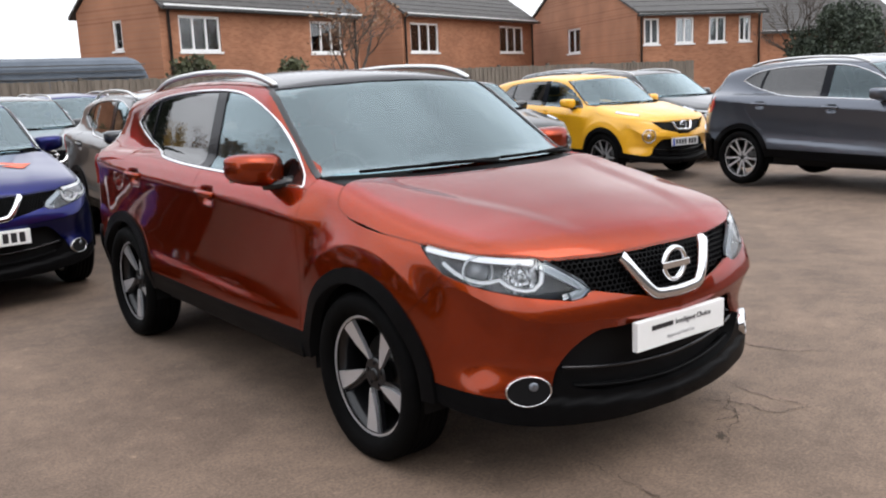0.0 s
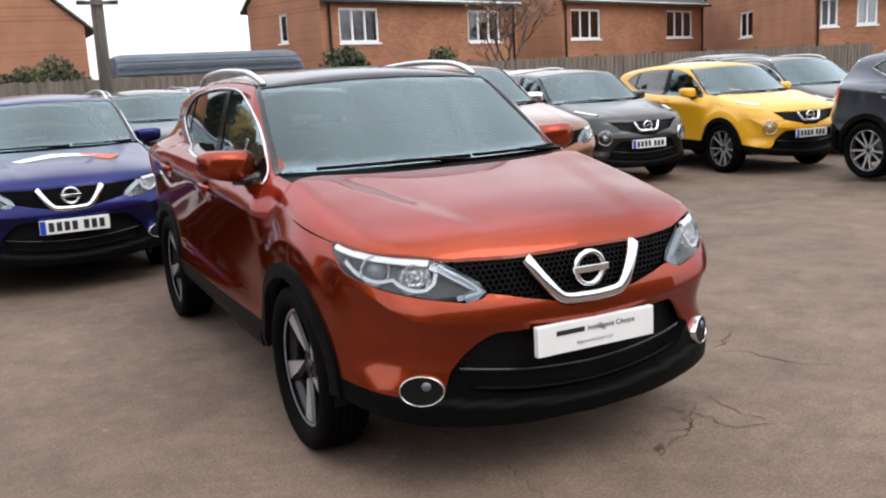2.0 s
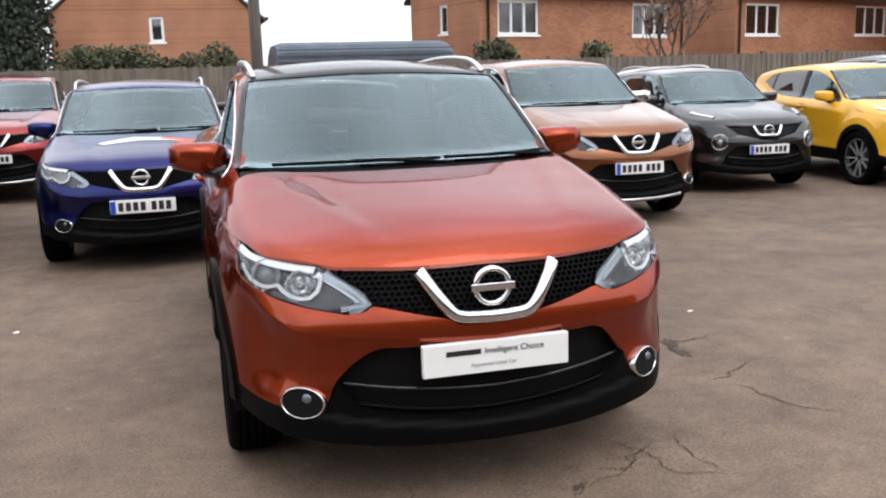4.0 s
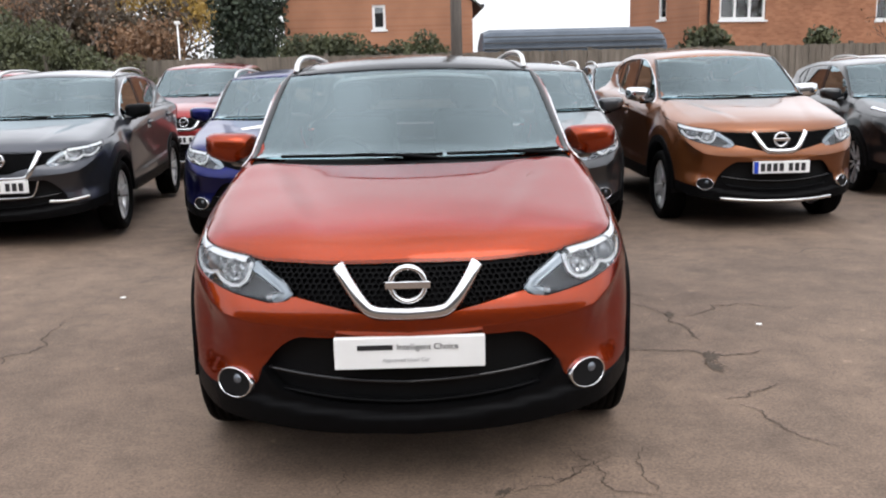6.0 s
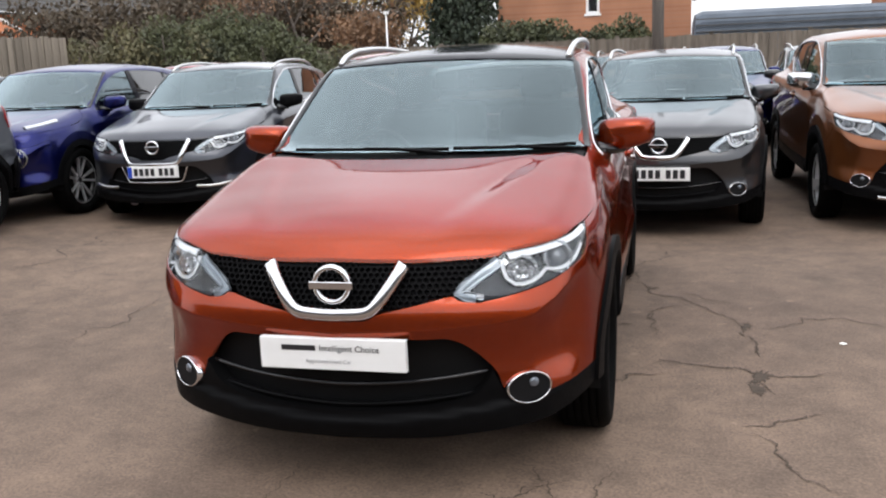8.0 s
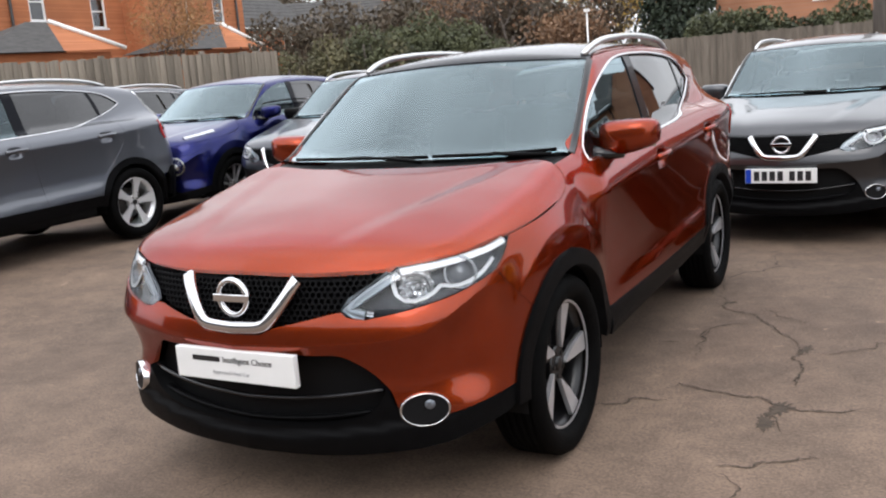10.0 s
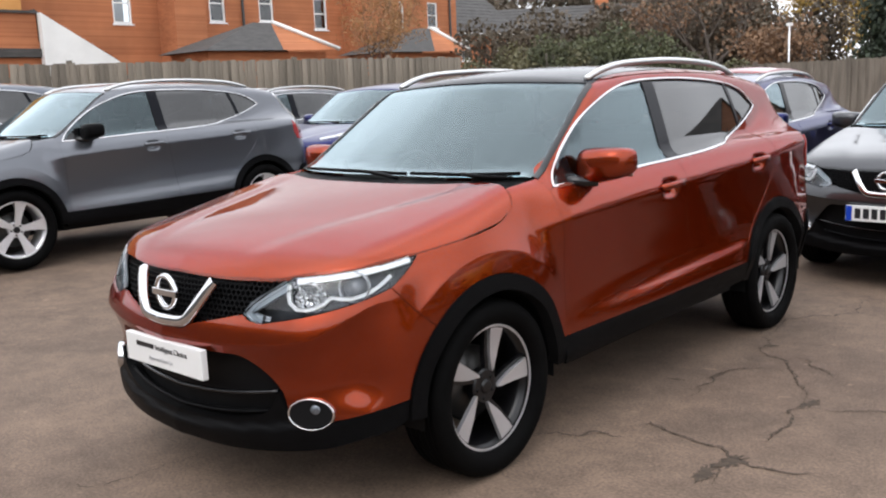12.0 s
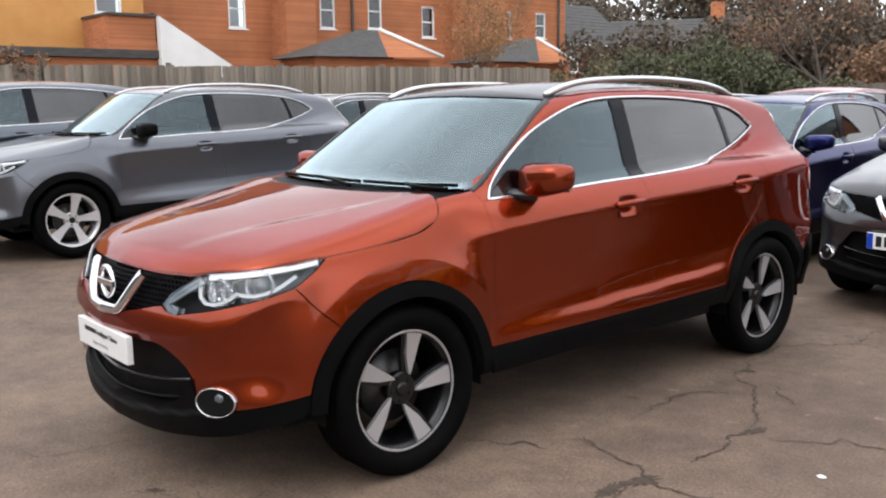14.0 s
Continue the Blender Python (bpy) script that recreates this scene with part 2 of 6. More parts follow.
bonnet_mid = table_curve([-2.4, -2.2, -2.12, -2.0, -1.8, -1.5, -1.2, -1.0, -0.8, 0.0, 1.5, 2.4], [0.62, 0.82, 0.885, 0.945, 1.000, 1.050, 1.092, 1.115, 1.13, 1.14, 1.17, 1.17])
bonnet_crown = table_curve([-2.4, -2.1, -1.65, -1.3, -1.07, -0.8, 2.4], [0.16, 0.15, 0.125, 0.075, 0.02, 0.01, 0.02])
roof_mid = table_curve([-1.2, -0.6, -0.45, -0.2, 0.2, 0.6, 1.0, 1.5, 1.9, 2.4], [1.34, 1.48, 1.515, 1.555, 1.585, 1.588, 1.572, 1.525, 1.455, 1.33])
nose_mid = table_curve([0.0, 0.2, 0.27, 0.36, 0.5, 0.6, 0.7, 0.8, 0.86, 0.95, 1.1, 1.3], [-2.06, -2.135, -2.162, -2.172, -2.178, -2.188, -2.185, -2.152, -2.125, -2.07, -1.95, -1.7])
nose_plan = table_curve([0, 0.26, 0.45, 0.64, 0.74, 0.80, 0.86, 0.92, 1.2], [0, 0.022, 0.062, 0.135, 0.215, 0.295, 0.42, 0.62, 1.7])
tail_mid = table_curve([0.0, 0.3, 0.5, 0.7, 0.9, 1.1, 1.3, 1.45, 1.55, 1.8], [2.02, 2.11, 2.14, 2.135, 2.09, 2.04, 1.93, 1.82, 1.72, 1.4])


def body(x, y, z):
    """Above zero inside the car's body."""
    ax = np.abs(x)
    # the front wing loses the door's crease and swells into a lip round the wheel
    wing = smooth01((-0.80 - y) / 0.26)
    ring = np.clip((np.hypot(y + 1.323, z - 0.345) - 0.535) / 0.13, 0, 1)
    swell = 0.017 * (1 - ring) ** 2 * smooth01((z - 0.42) / 0.2) * smooth01((-0.80 - y) / 0.30) * smooth01((y + 1.80) / 0.22)
    side = half_width(y) + (1 - wing) * side_form(z - crease_z(y)) + wing * wing_form(z - crease_z(y)) + swell - ax
    flow = np.clip((-y - 1.05) / 0.9, 0, 1) * np.clip((-y - 0.8) / 0.3, 0, 1)
    ridge_x = 0.62 + (y + 1.0) * 0.29
    ridge = 0.012 * smooth01((ax - ridge_x + 0.06) / 0.12) * smooth01((-0.95 - y) / 0.5) * smooth01((y + 2.15) / 0.35)
    top = (bonnet_mid(y) - bonnet_crown(y) * ax**2 + ridge - z) * 0.93
    front = (y - nose_mid(z) - nose_plan(ax)) * 0.92
    rear = (tail_mid(z) - 0.22 * ax**2 - 0.25 * ax**6 - y) * 0.92
    lower = smin(smin(side, top, 0.06 + 0.05 * flow), smin(front, rear, 0.05), 0.055)
    gside = 0.777 - 0.215 * (z - 1.067) - 0.09 * (z - 1.067) ** 2 + glass_lean(y) - ax
    screen = (1.098 + 0.664 * (y + 0.893 + 0.125 * (1 - (ax / 0.7) ** 2)) - z) * 0.83
    roof = roof_mid(y) - 0.12 * ax**2 - z
    upper = smin(smin(smin(gside, roof, 0.07), screen, 0.028), rear, 0.06)
    upper = smin(upper, z - 0.80, 0.05)
    return -smin(-lower, -upper, 0.03 + 0.13 * smooth01((y - 1.15) / 0.5))


def march(start, step, n=90):
    """Where rays from start along step (both n x 3) enter the body."""
    lo = np.zeros(len(start))
    hi = np.full(len(start), np.nan)
    for k in range(1, n + 1):
        p = start + step * (k / n)
        inside = (body(p[:, 0], p[:, 1], p[:, 2]) > 0) & np.isnan(hi)
        hi[inside] = k / n
        lo[np.isnan(hi)] = k / n
    hi = np.where(np.isnan(hi), 1.0, hi)
    for _ in range(18):
        mid = (lo + hi) / 2
        p = start + step * mid[:, None]
        inside = body(p[:, 0], p[:, 1], p[:, 2]) > 0
        hi, lo = np.where(inside, mid, hi), np.where(inside, lo, mid)
    return start + step * hi[:, None]


def normals_at(p, e=0.004):
    g = np.zeros_like(p)
    for k in range(3):
        d = np.zeros(3)
        d[k] = e
        a, b = p + d, p - d
        g[:, k] = body(b[:, 0], b[:, 1], b[:, 2]) - body(a[:, 0], a[:, 1], a[:, 2])
    return g / np.maximum(np.linalg.norm(g, axis=1), 1e-9)[:, None]


CYL = 0.85  # metres of outline for one radian round the nose or tail


def drop(way, uv):
    """Lays flat outline points on the body: 'side' (y, z), 'top' (x, y), 'nose' and 'tail' (angle x CYL, z)."""
    uv = np.asarray(uv, float).reshape(-1, 2)
    n = len(uv)
    zero, one = np.zeros(n), np.ones(n)
    if way == "side":
        return march(np.stack([1.2 * one, uv[:, 0], uv[:, 1]], 1), np.stack([-1.2 * one, zero, zero], 1))
    if way == "top":
        return march(np.stack([uv[:, 0], uv[:, 1], 1.8 * one], 1), np.stack([zero, zero, -1.3 * one], 1))
    a = uv[:, 0] / CYL
    d = np.stack([np.sin(a), -np.cos(a) if way == "nose" else np.cos(a), zero], 1)
    c = np.stack([zero, (-1.3 if way == "nose" else 1.3) * one, uv[:, 1]], 1)
    return march(c + 1.3 * d, -1.28 * d)


def flat(way, p):
    """The outline coordinates of places on the body."""
    p = np.asarray(p, float).reshape(-1, 3)
    if way == "side":
        return p[:, 1:3]
    if way == "top":
        return p[:, :2]
    s = p[:, 1] + 1.3 if way == "nose" else 1.3 - p[:, 1]
    return np.stack([np.arctan2(p[:, 0], -s) * CYL, p[:, 2]], 1)


def resample(pts, step):
    """A smooth line through points, cut into even steps."""
    pts = np.asarray(pts, float)
    if len(pts) > 2:
        q = np.vstack([2 * pts[0] - pts[1], pts, 2 * pts[-1] - pts[-2]])
        out = []
        for i in range(1, len(q) - 2):
            for t in np.linspace(0, 1, 12, endpoint=False):
                out.append(0.5 * (2 * q[i] + (q[i + 1] - q[i - 1]) * t + (2 * q[i - 1] - 5 * q[i] + 4 * q[i + 1] - q[i + 2]) * t**2 + (3 * q[i] - q[i - 1] - 3 * q[i + 1] + q[i + 2]) * t**3))
        pts = np.array(out + [pts[-1]])
    ln = np.concatenate(([0], np.cumsum(np.linalg.norm(np.diff(pts, axis=0), axis=1))))
    n = max(1, int(round(ln[-1] / step)))
    s = np.linspace(0, ln[-1], n + 1)
    return np.stack([np.interp(s, ln, pts[:, k]) for k in range(pts.shape[1])], 1)


def loop_of(runs, step):
    """Joins smooth runs, each sharing its end with the next one's start, into a closed outline."""
    return np.vstack([resample(r, step)[:-1] for r in runs])


def shrink(loop, gap):
    """Draws a closed outline in by gap."""
    a = np.roll(loop, 1, 0)
    b = np.roll(loop, -1, 0)
    d1, d2 = loop - a, b - loop
    area = np.sum(loop[:, 0] * b[:, 1] - b[:, 0] * loop[:, 1])
    nn = []
    for d in (d1, d2):
        d = d / np.maximum(np.linalg.norm(d, axis=1), 1e-9)[:, None]
        nn.append(np.stack([-d[:, 1], d[:, 0]], 1) * np.sign(area))
    m = nn[0] + nn[1]
    m = m / np.maximum(np.linalg.norm(m, axis=1), 0.5)[:, None]
    return loop + m * gap


def inside_of(loop, p):
    x, y = p[:, 0], p[:, 1]
    res = np.zeros(len(p), bool)
    for (x0, y0), (x1, y1) in zip(loop, np.roll(loop, -1, 0)):
        c = (y0 > y) != (y1 > y)
        res ^= c & (x < (x1 - x0) * (y - y0) / (y1 - y0 + 1e-12) + x0)
    return res


def skin(way, loop, step=0.03, gap=0.0025, off=0.0, rim=0.018, shape=None, lines=()):
    """Vertices, faces and normals of a sheet of the body within an outline, with a turned-in rim."""
    from mathutils import geometry
    loop = shrink(loop, gap) if gap else loop
    lo, hi = loop.min(0), loop.max(0)
    gx, gy = np.meshgrid(np.arange(lo[0] + step / 2, hi[0], step), np.arange(lo[1] + step / 2, hi[1], step))
    gx[1::2] += step * 0.25
    g = np.stack([gx.ravel(), gy.ravel()], 1)
    g = g[inside_of(loop, g)]
    if len(g):
        near = np.min(np.linalg.norm(g[:, None, :] - loop[None, :, :], axis=2), axis=1)
        g = g[near > step * 0.45]
    # rows of points along creases, so that they stay sharp
    extra = [q for q in lines if len(q)]
    if extra:
        q = np.vstack(extra)
        q = q[inside_of(loop, q)]
        q = q[np.min(np.linalg.norm(q[:, None, :] - loop[None, :, :], axis=2), axis=1) > 0.006]
        g = g[np.min(np.linalg.norm(g[:, None, :] - q[None, :, :], axis=2), axis=1) > step * 0.5]
        g = np.vstack([g, q])
    n = len(loop)
    allp = np.vstack([loop, g])
    out = geometry.delaunay_2d_cdt([Vector(p) for p in allp], [(i, (i + 1) % n) for i in range(n)], [], 1, 1e-6)
    uv = np.array([tuple(v) for v in out[0]])
    faces = [tuple(f) for f in out[2]]
    p = drop(way, uv)
    nrm = normals_at(p)
    o = off if shape is None else off + shape(p)
    p = p + nrm * (np.asarray(o).reshape(-1, 1) if np.ndim(o) else o)
    if shape is not None:
        # tilt the normals by the form's slope along the surface
        q = p - nrm * np.asarray(o).reshape(-1, 1)
        slope = np.zeros_like(q)
        for k in range(3):
            d = np.zeros(3)
            d[k] = 0.003
            slope[:, k] = (shape(q + d) - shape(q - d)) / 0.006
        slope -= nrm * np.sum(slope * nrm, axis=1)[:, None]
        nrm = nrm - slope
        nrm /= np.linalg.norm(nrm, axis=1)[:, None]
    # the rim, along edges used by one face alone
    count = {}
    for f in faces:
        for a, b in zip(f, f[1:] + f[:1]):
            count[(a, b)] = 1
    edge = [e for e in count if (e[1], e[0]) not in count]
    if rim:
        ids = {v: k for k, v in enumerate(sorted({v for e in edge for v in e}))}
        order = sorted(ids, key=ids.get)
        base = len(p)
        p = np.vstack([p, p[order] - nrm[order] * rim])
        nrm = np.vstack([nrm, nrm[order]])
        faces += [(b, a, base + ids[a], base + ids[b]) for a, b in edge]
    # face outwards
    f0 = np.array([f[:3] for f in faces])
    cr = np.cross(p[f0[:, 1]] - p[f0[:, 0]], p[f0[:, 2]] - p[f0[:, 0]])
    tops = len(faces) - (len(edge) if rim else 0)
    if np.sum(np.einsum("ij,ij->i", cr[:tops], nrm[f0[:tops, 0]])) < 0:
        faces = [f[::-1] for f in faces]
    return p, faces, nrm


def sheet_mesh(name, sheets, scale=(1, 1, 1)):
    vs, fs, ns, base = [], [], [], 0
    for p, f, n in sheets:
        vs.append(p)
        ns.append(n)
        fs += [tuple(i + base for i in q) for q in f]
        base += len(p)
    v, n = np.vstack(vs) * np.array(scale), np.vstack(ns) / np.array(scale)
    n /= np.linalg.norm(n, axis=1)[:, None]
    me = bpy.data.meshes.new(name)
    me.from_pydata(v.tolist(), [], fs)
    me.polygons.foreach_set("use_smooth", [True] * len(me.polygons))
    me.normals_split_custom_set_from_vertices([tuple(q) for q in n])
    return me


def mirrored(sheet):
    p, f, n = sheet
    k = np.array([-1, 1, 1])
    return p * k, [q[::-1] for q in f], n * k


def both_halves(half):
    """A closed outline from a half one that begins and ends on the middle line (x = 0)."""
    other = half[1:-1][::-1] * np.array([-1, 1])
    return np.vstack([half, other])


def ribbon(way, line, width, off, thick=0.006, closed=False, step=0.03):
    """A strip that lies on the body along a line."""
    l = resample(line, step) if not closed else np.asarray(line)
    d = np.roll(l, -1, 0) - np.roll(l, 1, 0) if closed else np.gradient(l, axis=0)
    d /= np.maximum(np.linalg.norm(d, axis=1), 1e-9)[:, None]
    s = np.stack([-d[:, 1], d[:, 0]], 1)
    rows = []
    for w, o in ((-0.5, -0.004), (-0.5, off + thick * 0.4), (-0.25, off + thick), (0.25, off + thick), (0.5, off + thick * 0.4), (0.5, -0.004)):
        p = drop(way, l + s * width * w)
        rows.append(p + normals_at(p) * o)
    n, k = len(l), len(rows)
    v = np.vstack(rows)
    f = []
    for j in range(k - 1):
        for i in range(n if closed else n - 1):
            f.append((j * n + i, j * n + (i + 1) % n, (j + 1) * n + (i + 1) % n, (j + 1) * n + i))
    return v, f


def plain_mesh(name, v, f, scale=(1, 1, 1), flip=False):
    me = bpy.data.meshes.new(name)
    v = np.asarray(v) * np.array(scale) * np.array((-1 if flip else 1, 1, 1))
    me.from_pydata(v.tolist(), [], f)
    b = bmesh.new()
    b.from_mesh(me)
    bmesh.ops.recalc_face_normals(b, faces=b.faces)
    b.to_mesh(me)
    b.free()
    return me


# ---- outlines of the body's panels, for its x > 0 half ----
def on(way, pts):
    """Places on the body for outline points."""
    return drop(way, np.asarray(pts, float))


def nose(pts):
    """Outline points round the nose, for rough places (x, y, z)."""
    return flat("nose", pts)


def arc(cy, cz, r, a0, a1, n=14):
    return [(cy + r * math.cos(radians(a)), cz + r * math.sin(radians(a))) for a in np.linspace(a0, a1, n)]


FY, RY, HZ, ARCH = -1.323, 1.323, 0.345, 0.447
LIP = on("nose", nose([(0, -2.12, 0.862), (0.14, -2.11, 0.858), (0.277, -2.08, 0.857), (0.41, -2.04, 0.862), (0.534, -1.978, 0.873), (0.68, -1.84, 0.893), (0.802, -1.652, 0.916)]))
SHUT = np.vstack([on("side", [(-1.652, 0.916), (-1.45, 0.938), (-1.27, 0.962), (-1.18, 0.985), (-1.115, 1.025)]), on("top", [(0.742, -1.075)])])
PILLAR = on("top", [(0.742, -1.075), (0.747, -0.98), (0.752, -0.885)])
LIP[-1] = SHUT[0]
COWL = on("top", [(SHUT[-1][0], -1.075), (0.62, -1.06), (0.4, -1.13), (0.2, -1.165), (0, -1.175)])
COWL[0] = SHUT[-1]
SCREEN_BASE = [(0.752, -0.885), (0.60, -0.957), (0.3, -1.01), (0, -1.025)]
SCREEN_TOP = [(0, -0.395), (0.3, -0.378), (0.5, -0.345), (0.648, -0.305)]
SCREEN_SIDE = on("top", [(0.752, -0.885), (0.720, -0.70), (0.685, -0.50), (0.648, -0.305)])
ROOF_EDGE = on("top", [(0.648, -0.305), (0.618, -0.15), (0.605, 0.1), (0.60, 0.6), (0.585, 1.1), (0.55, 1.5), (0.52, 1.66)])
DLO_TOP = [(-0.832, 1.070), (-0.74, 1.165), (-0.639, 1.246), (-0.494, 1.338), (-0.313, 1.413), (-0.139, 1.464), (0.033, 1.489), (0.252, 1.498), (0.486, 1.497), (0.743, 1.487), (0.992, 1.467), (1.179, 1.438), (1.309, 1.396), (1.429, 1.328)]
DLO_BASE = [(1.429, 1.328), (1.352, 1.293), (1.187, 1.236), (1.008, 1.188), (0.808, 1.150), (0.573, 1.127), (0.265, 1.111), (-0.132, 1.097), (-0.519, 1.078), (-0.832, 1.070)]


def window_run(points, a, b):
    """The stretch of a window's edge from y = a to y = b."""
    line = sorted(points)
    ys, zs = [p[0] for p in line], [p[1] for p in line]
    mid = [p for p in line if min(a, b) + 0.02 < p[0] < max(a, b) - 0.02]
    ends = [(a, float(np.interp(a, ys, zs))), (b, float(np.interp(b, ys, zs)))]
    return np.array([ends[0]] + (mid if a < b else mid[::-1]) + [ends[1]])


def top_run(a, b):
    return window_run(DLO_TOP, a, b)


def base_run(a, b):
    return window_run(DLO_BASE, a, b)


B1, B2 = tuple(base_run(0.168, 0.2)[0]), tuple(base_run(1.16, 1.2)[0])
T2 = tuple(top_run(1.13, 1.2)[0])
SEAM = on("side", [(-1.795, 0.822), (-1.72, 0.735), arc(FY, HZ, ARCH, 135, 136, 2)[0]])
HL_TIP, HL_END = tuple(SHUT[0]), tuple(SEAM[0])
BACK = on("side", [SHUT[0][1:3], (-1.715, 0.872), (-1.795, 0.822)])
HL_LOW = nose([HL_END, (0.74, -1.88, 0.790), (0.62, -2.0, 0.750), (0.464, -2.067, 0.719)])
HL_BACK = nose(BACK)
LAMP_INNER = nose([(0.464, -2.067, 0.719), (0.41, -2.09, 0.728), (0.383, -2.081, 0.747), (0.45, -2.04, 0.81), (0.534, -1.978, 0.872)])
BLACK_EDGE = nose([tuple(on('side', arc(FY, HZ, ARCH, 170, 171, 2))[0]), (0.78, -1.92, 0.395), (0.70, -2.0, 0.378), (0.62, -2.06, 0.37), (0.575, -2.09, 0.405), (0.545, -2.11, 0.48), (0.42, -2.15, 0.588), (0.30, -2.17, 0.598), (0, -2.187, 0.598)])
MOUTH_TOP = nose([(0, -2.187, 0.666), (0.11, -2.18, 0.668), (0.16, -2.17, 0.690), (0.25, -2.14, 0.711), (0.37, -2.09, 0.742)])


def car_sheets():
    """All sheets of the body, by name: (way, sheet) for the x > 0 half or the whole width."""
    s = {}
    st = 0.028
    # the bonnet
    half = np.vstack([resample(flat("top", COWL[::-1]), st)[:-1], resample(flat("top", SHUT[::-1]), 0.02)[:-1], resample(flat("top", LIP[::-1]), 0.02)])
    s["bonnet"] = [skin("top", both_halves(half), st, rim=0.03)]
    # the wings
    runs = [SHUT[:, 1:3], PILLAR[:, 1:3] - np.array((0, 0.002)), np.array([PILLAR[-1][1:3] - np.array((0, 0.002)), (-0.868, 1.062)]),
            np.array([(-0.868, 1.062), (-0.875, 0.98), (-0.858, 0.85), (-0.845, 0.6), (-0.845, 0.447)]), np.array([(-0.845, 0.447), (FY + ARCH * math.cos(radians(13)), 0.447)]),
            np.array(arc(FY, HZ, ARCH, 13, 135, 20)), np.array([arc(FY, HZ, ARCH, 135, 136, 2)[0], (-1.72, 0.735), (-1.795, 0.822)]), np.array([(-1.795, 0.822), (-1.715, 0.872), SHUT[0][1:3]])]
    rings = [np.array(arc(FY, HZ, r, 0, 180, 110)) for r in (0.520, 0.528, 0.535, 0.542, 0.550)]
    s["front_wing"] = [skin("side", loop_of(runs, 0.02), 0.016, lines=rings)]
    # the front doors
    cup = lambda cy, cz: (lambda p: -0.030 * np.exp(-(((p[:, 1] - cy) / 0.060) ** 4) - (((p[:, 2] - cz) / 0.034) ** 4)))
    runs = [base_run(-0.832, 0.168), np.array([B1, (0.20, 0.9), (0.24, 0.68), (0.268, 0.465)]), np.array([(0.268, 0.465), (-0.3, 0.455), (-0.845, 0.447)]),
            np.array([(-0.845, 0.447), (-0.845, 0.6), (-0.858, 0.85), (-0.875, 0.98), (-0.868, 1.062)]), np.array([(-0.868, 1.062), DLO_BASE[-1]])]
    swage = lambda p: 0.010 * smooth01((0.56 + 0.045 * (p[:, 1] + 0.2) - p[:, 2]) / 0.05) * smooth01((p[:, 1] + 0.85) / 0.80)
    front_form = lambda p: cup(0.020, 0.980)(p) + swage(p)
    rear_form = lambda p: cup(1.020, 1.022)(p) + swage(p) * smooth01((0.95 - p[:, 1]) / 0.15)
    s["front_door"] = [skin("side", loop_of(runs, 0.020), 0.020, shape=front_form)]
    runs = [base_run(0.168, 1.16), np.array([B2, (1.235, 1.10), (1.235, 0.98), (1.15, 0.84), (1.0, 0.69), (0.90, 0.56), (0.868, 0.478)]),
            np.array([(0.868, 0.478), (0.268, 0.465)]), np.array([(0.268, 0.465), (0.24, 0.68), (0.20, 0.9), B1])]
    s["rear_door"] = [skin("side", loop_of(runs, 0.020), 0.020, shape=rear_form)]
    # the rear quarter with the pillar behind the glass
    up = ROOF_EDGE[4:, 1:3]
    runs = [np.array([B2, (1.235, 1.10), (1.235, 0.98), (1.15, 0.84), (1.0, 0.69), (0.90, 0.56), (0.868, 0.478)]), np.array([(0.868, 0.478), (RY - ARCH * math.cos(radians(16)), 0.470)]),
            np.array(arc(RY, HZ, ARCH, 164, 30, 22)), np.array([arc(RY, HZ, ARCH, 30, 29, 2)[0], (1.80, 0.60), (1.87, 0.66)]), np.array([(1.87, 0.66), (1.86, 0.9), (1.80, 1.1), (1.82, 1.2), (1.76, 1.32), up[-1]]),
            up[::-1], np.array([up[0], T2]), top_run(1.13, 1.429), base_run(1.429, 1.16)]
    s["rear_quarter"] = [skin("side", loop_of(runs, 0.022), st)]
    # the frame over the doors, from the windscreen's foot to the rear quarter
    runs = [SCREEN_SIDE[:, 1:3], ROOF_EDGE[:5, 1:3], np.array([up[0], T2]), top_run(1.13, -0.832), np.array([DLO_TOP[0], (-0.868, 1.062)]), np.array([(-0.868, 1.062), SCREEN_SIDE[0][1:3]])]
    s["door_frame"] = [skin("side", loop_of(runs, 0.02), 0.022, gap=0.001)]
    # glass and roof
    side = flat("top", SCREEN_SIDE)
    half = np.vstack([resample(SCREEN_TOP, st)[:-1], resample(side[::-1], st)[:-1], resample(SCREEN_BASE, st)])
    s["windscreen"] = [skin("top", both_halves(half), 0.05, off=-0.004, rim=0.0)]
    half = np.vstack([resample(SCREEN_BASE[::-1], st)[:-1], np.array([(0.752, -0.885), flat("top", COWL)[0]])[:-1], resample(flat("top", COWL), st)])
    s["cowl"] = [skin("top", both_halves(half), 0.05, off=-0.018, rim=0.03)]
    edge = flat("top", ROOF_EDGE)
    half = np.vstack([resample([(0, 1.66), (0.3, 1.665), (0.52, 1.66)], st)[:-1], resample(edge[::-1], st)[:-1], resample(SCREEN_TOP[::-1], st)])
    s["roof"] = [skin("top", both_halves(half), 0.05, off=0.001)]
    s["front_window"] = [skin("side", loop_of([top_run(-0.832, 0.115), np.array([top_run(0.115, 0.2)[0], (0.13, 1.3), base_run(0.145, 0.2)[0]]), base_run(0.145, -0.832)], st), 0.06, off=-0.010, rim=0)]
    s["rear_window"] = [skin("side", loop_of([top_run(0.21, 1.035), np.array([top_run(1.035, 1.1)[0], (1.08, 1.36), base_run(1.12, 1.2)[0]]), base_run(1.12, 0.245), np.array([base_run(0.245, 0.5)[0], top_run(0.21, 0.5)[0]])], st), 0.06, off=-0.010, rim=0)]
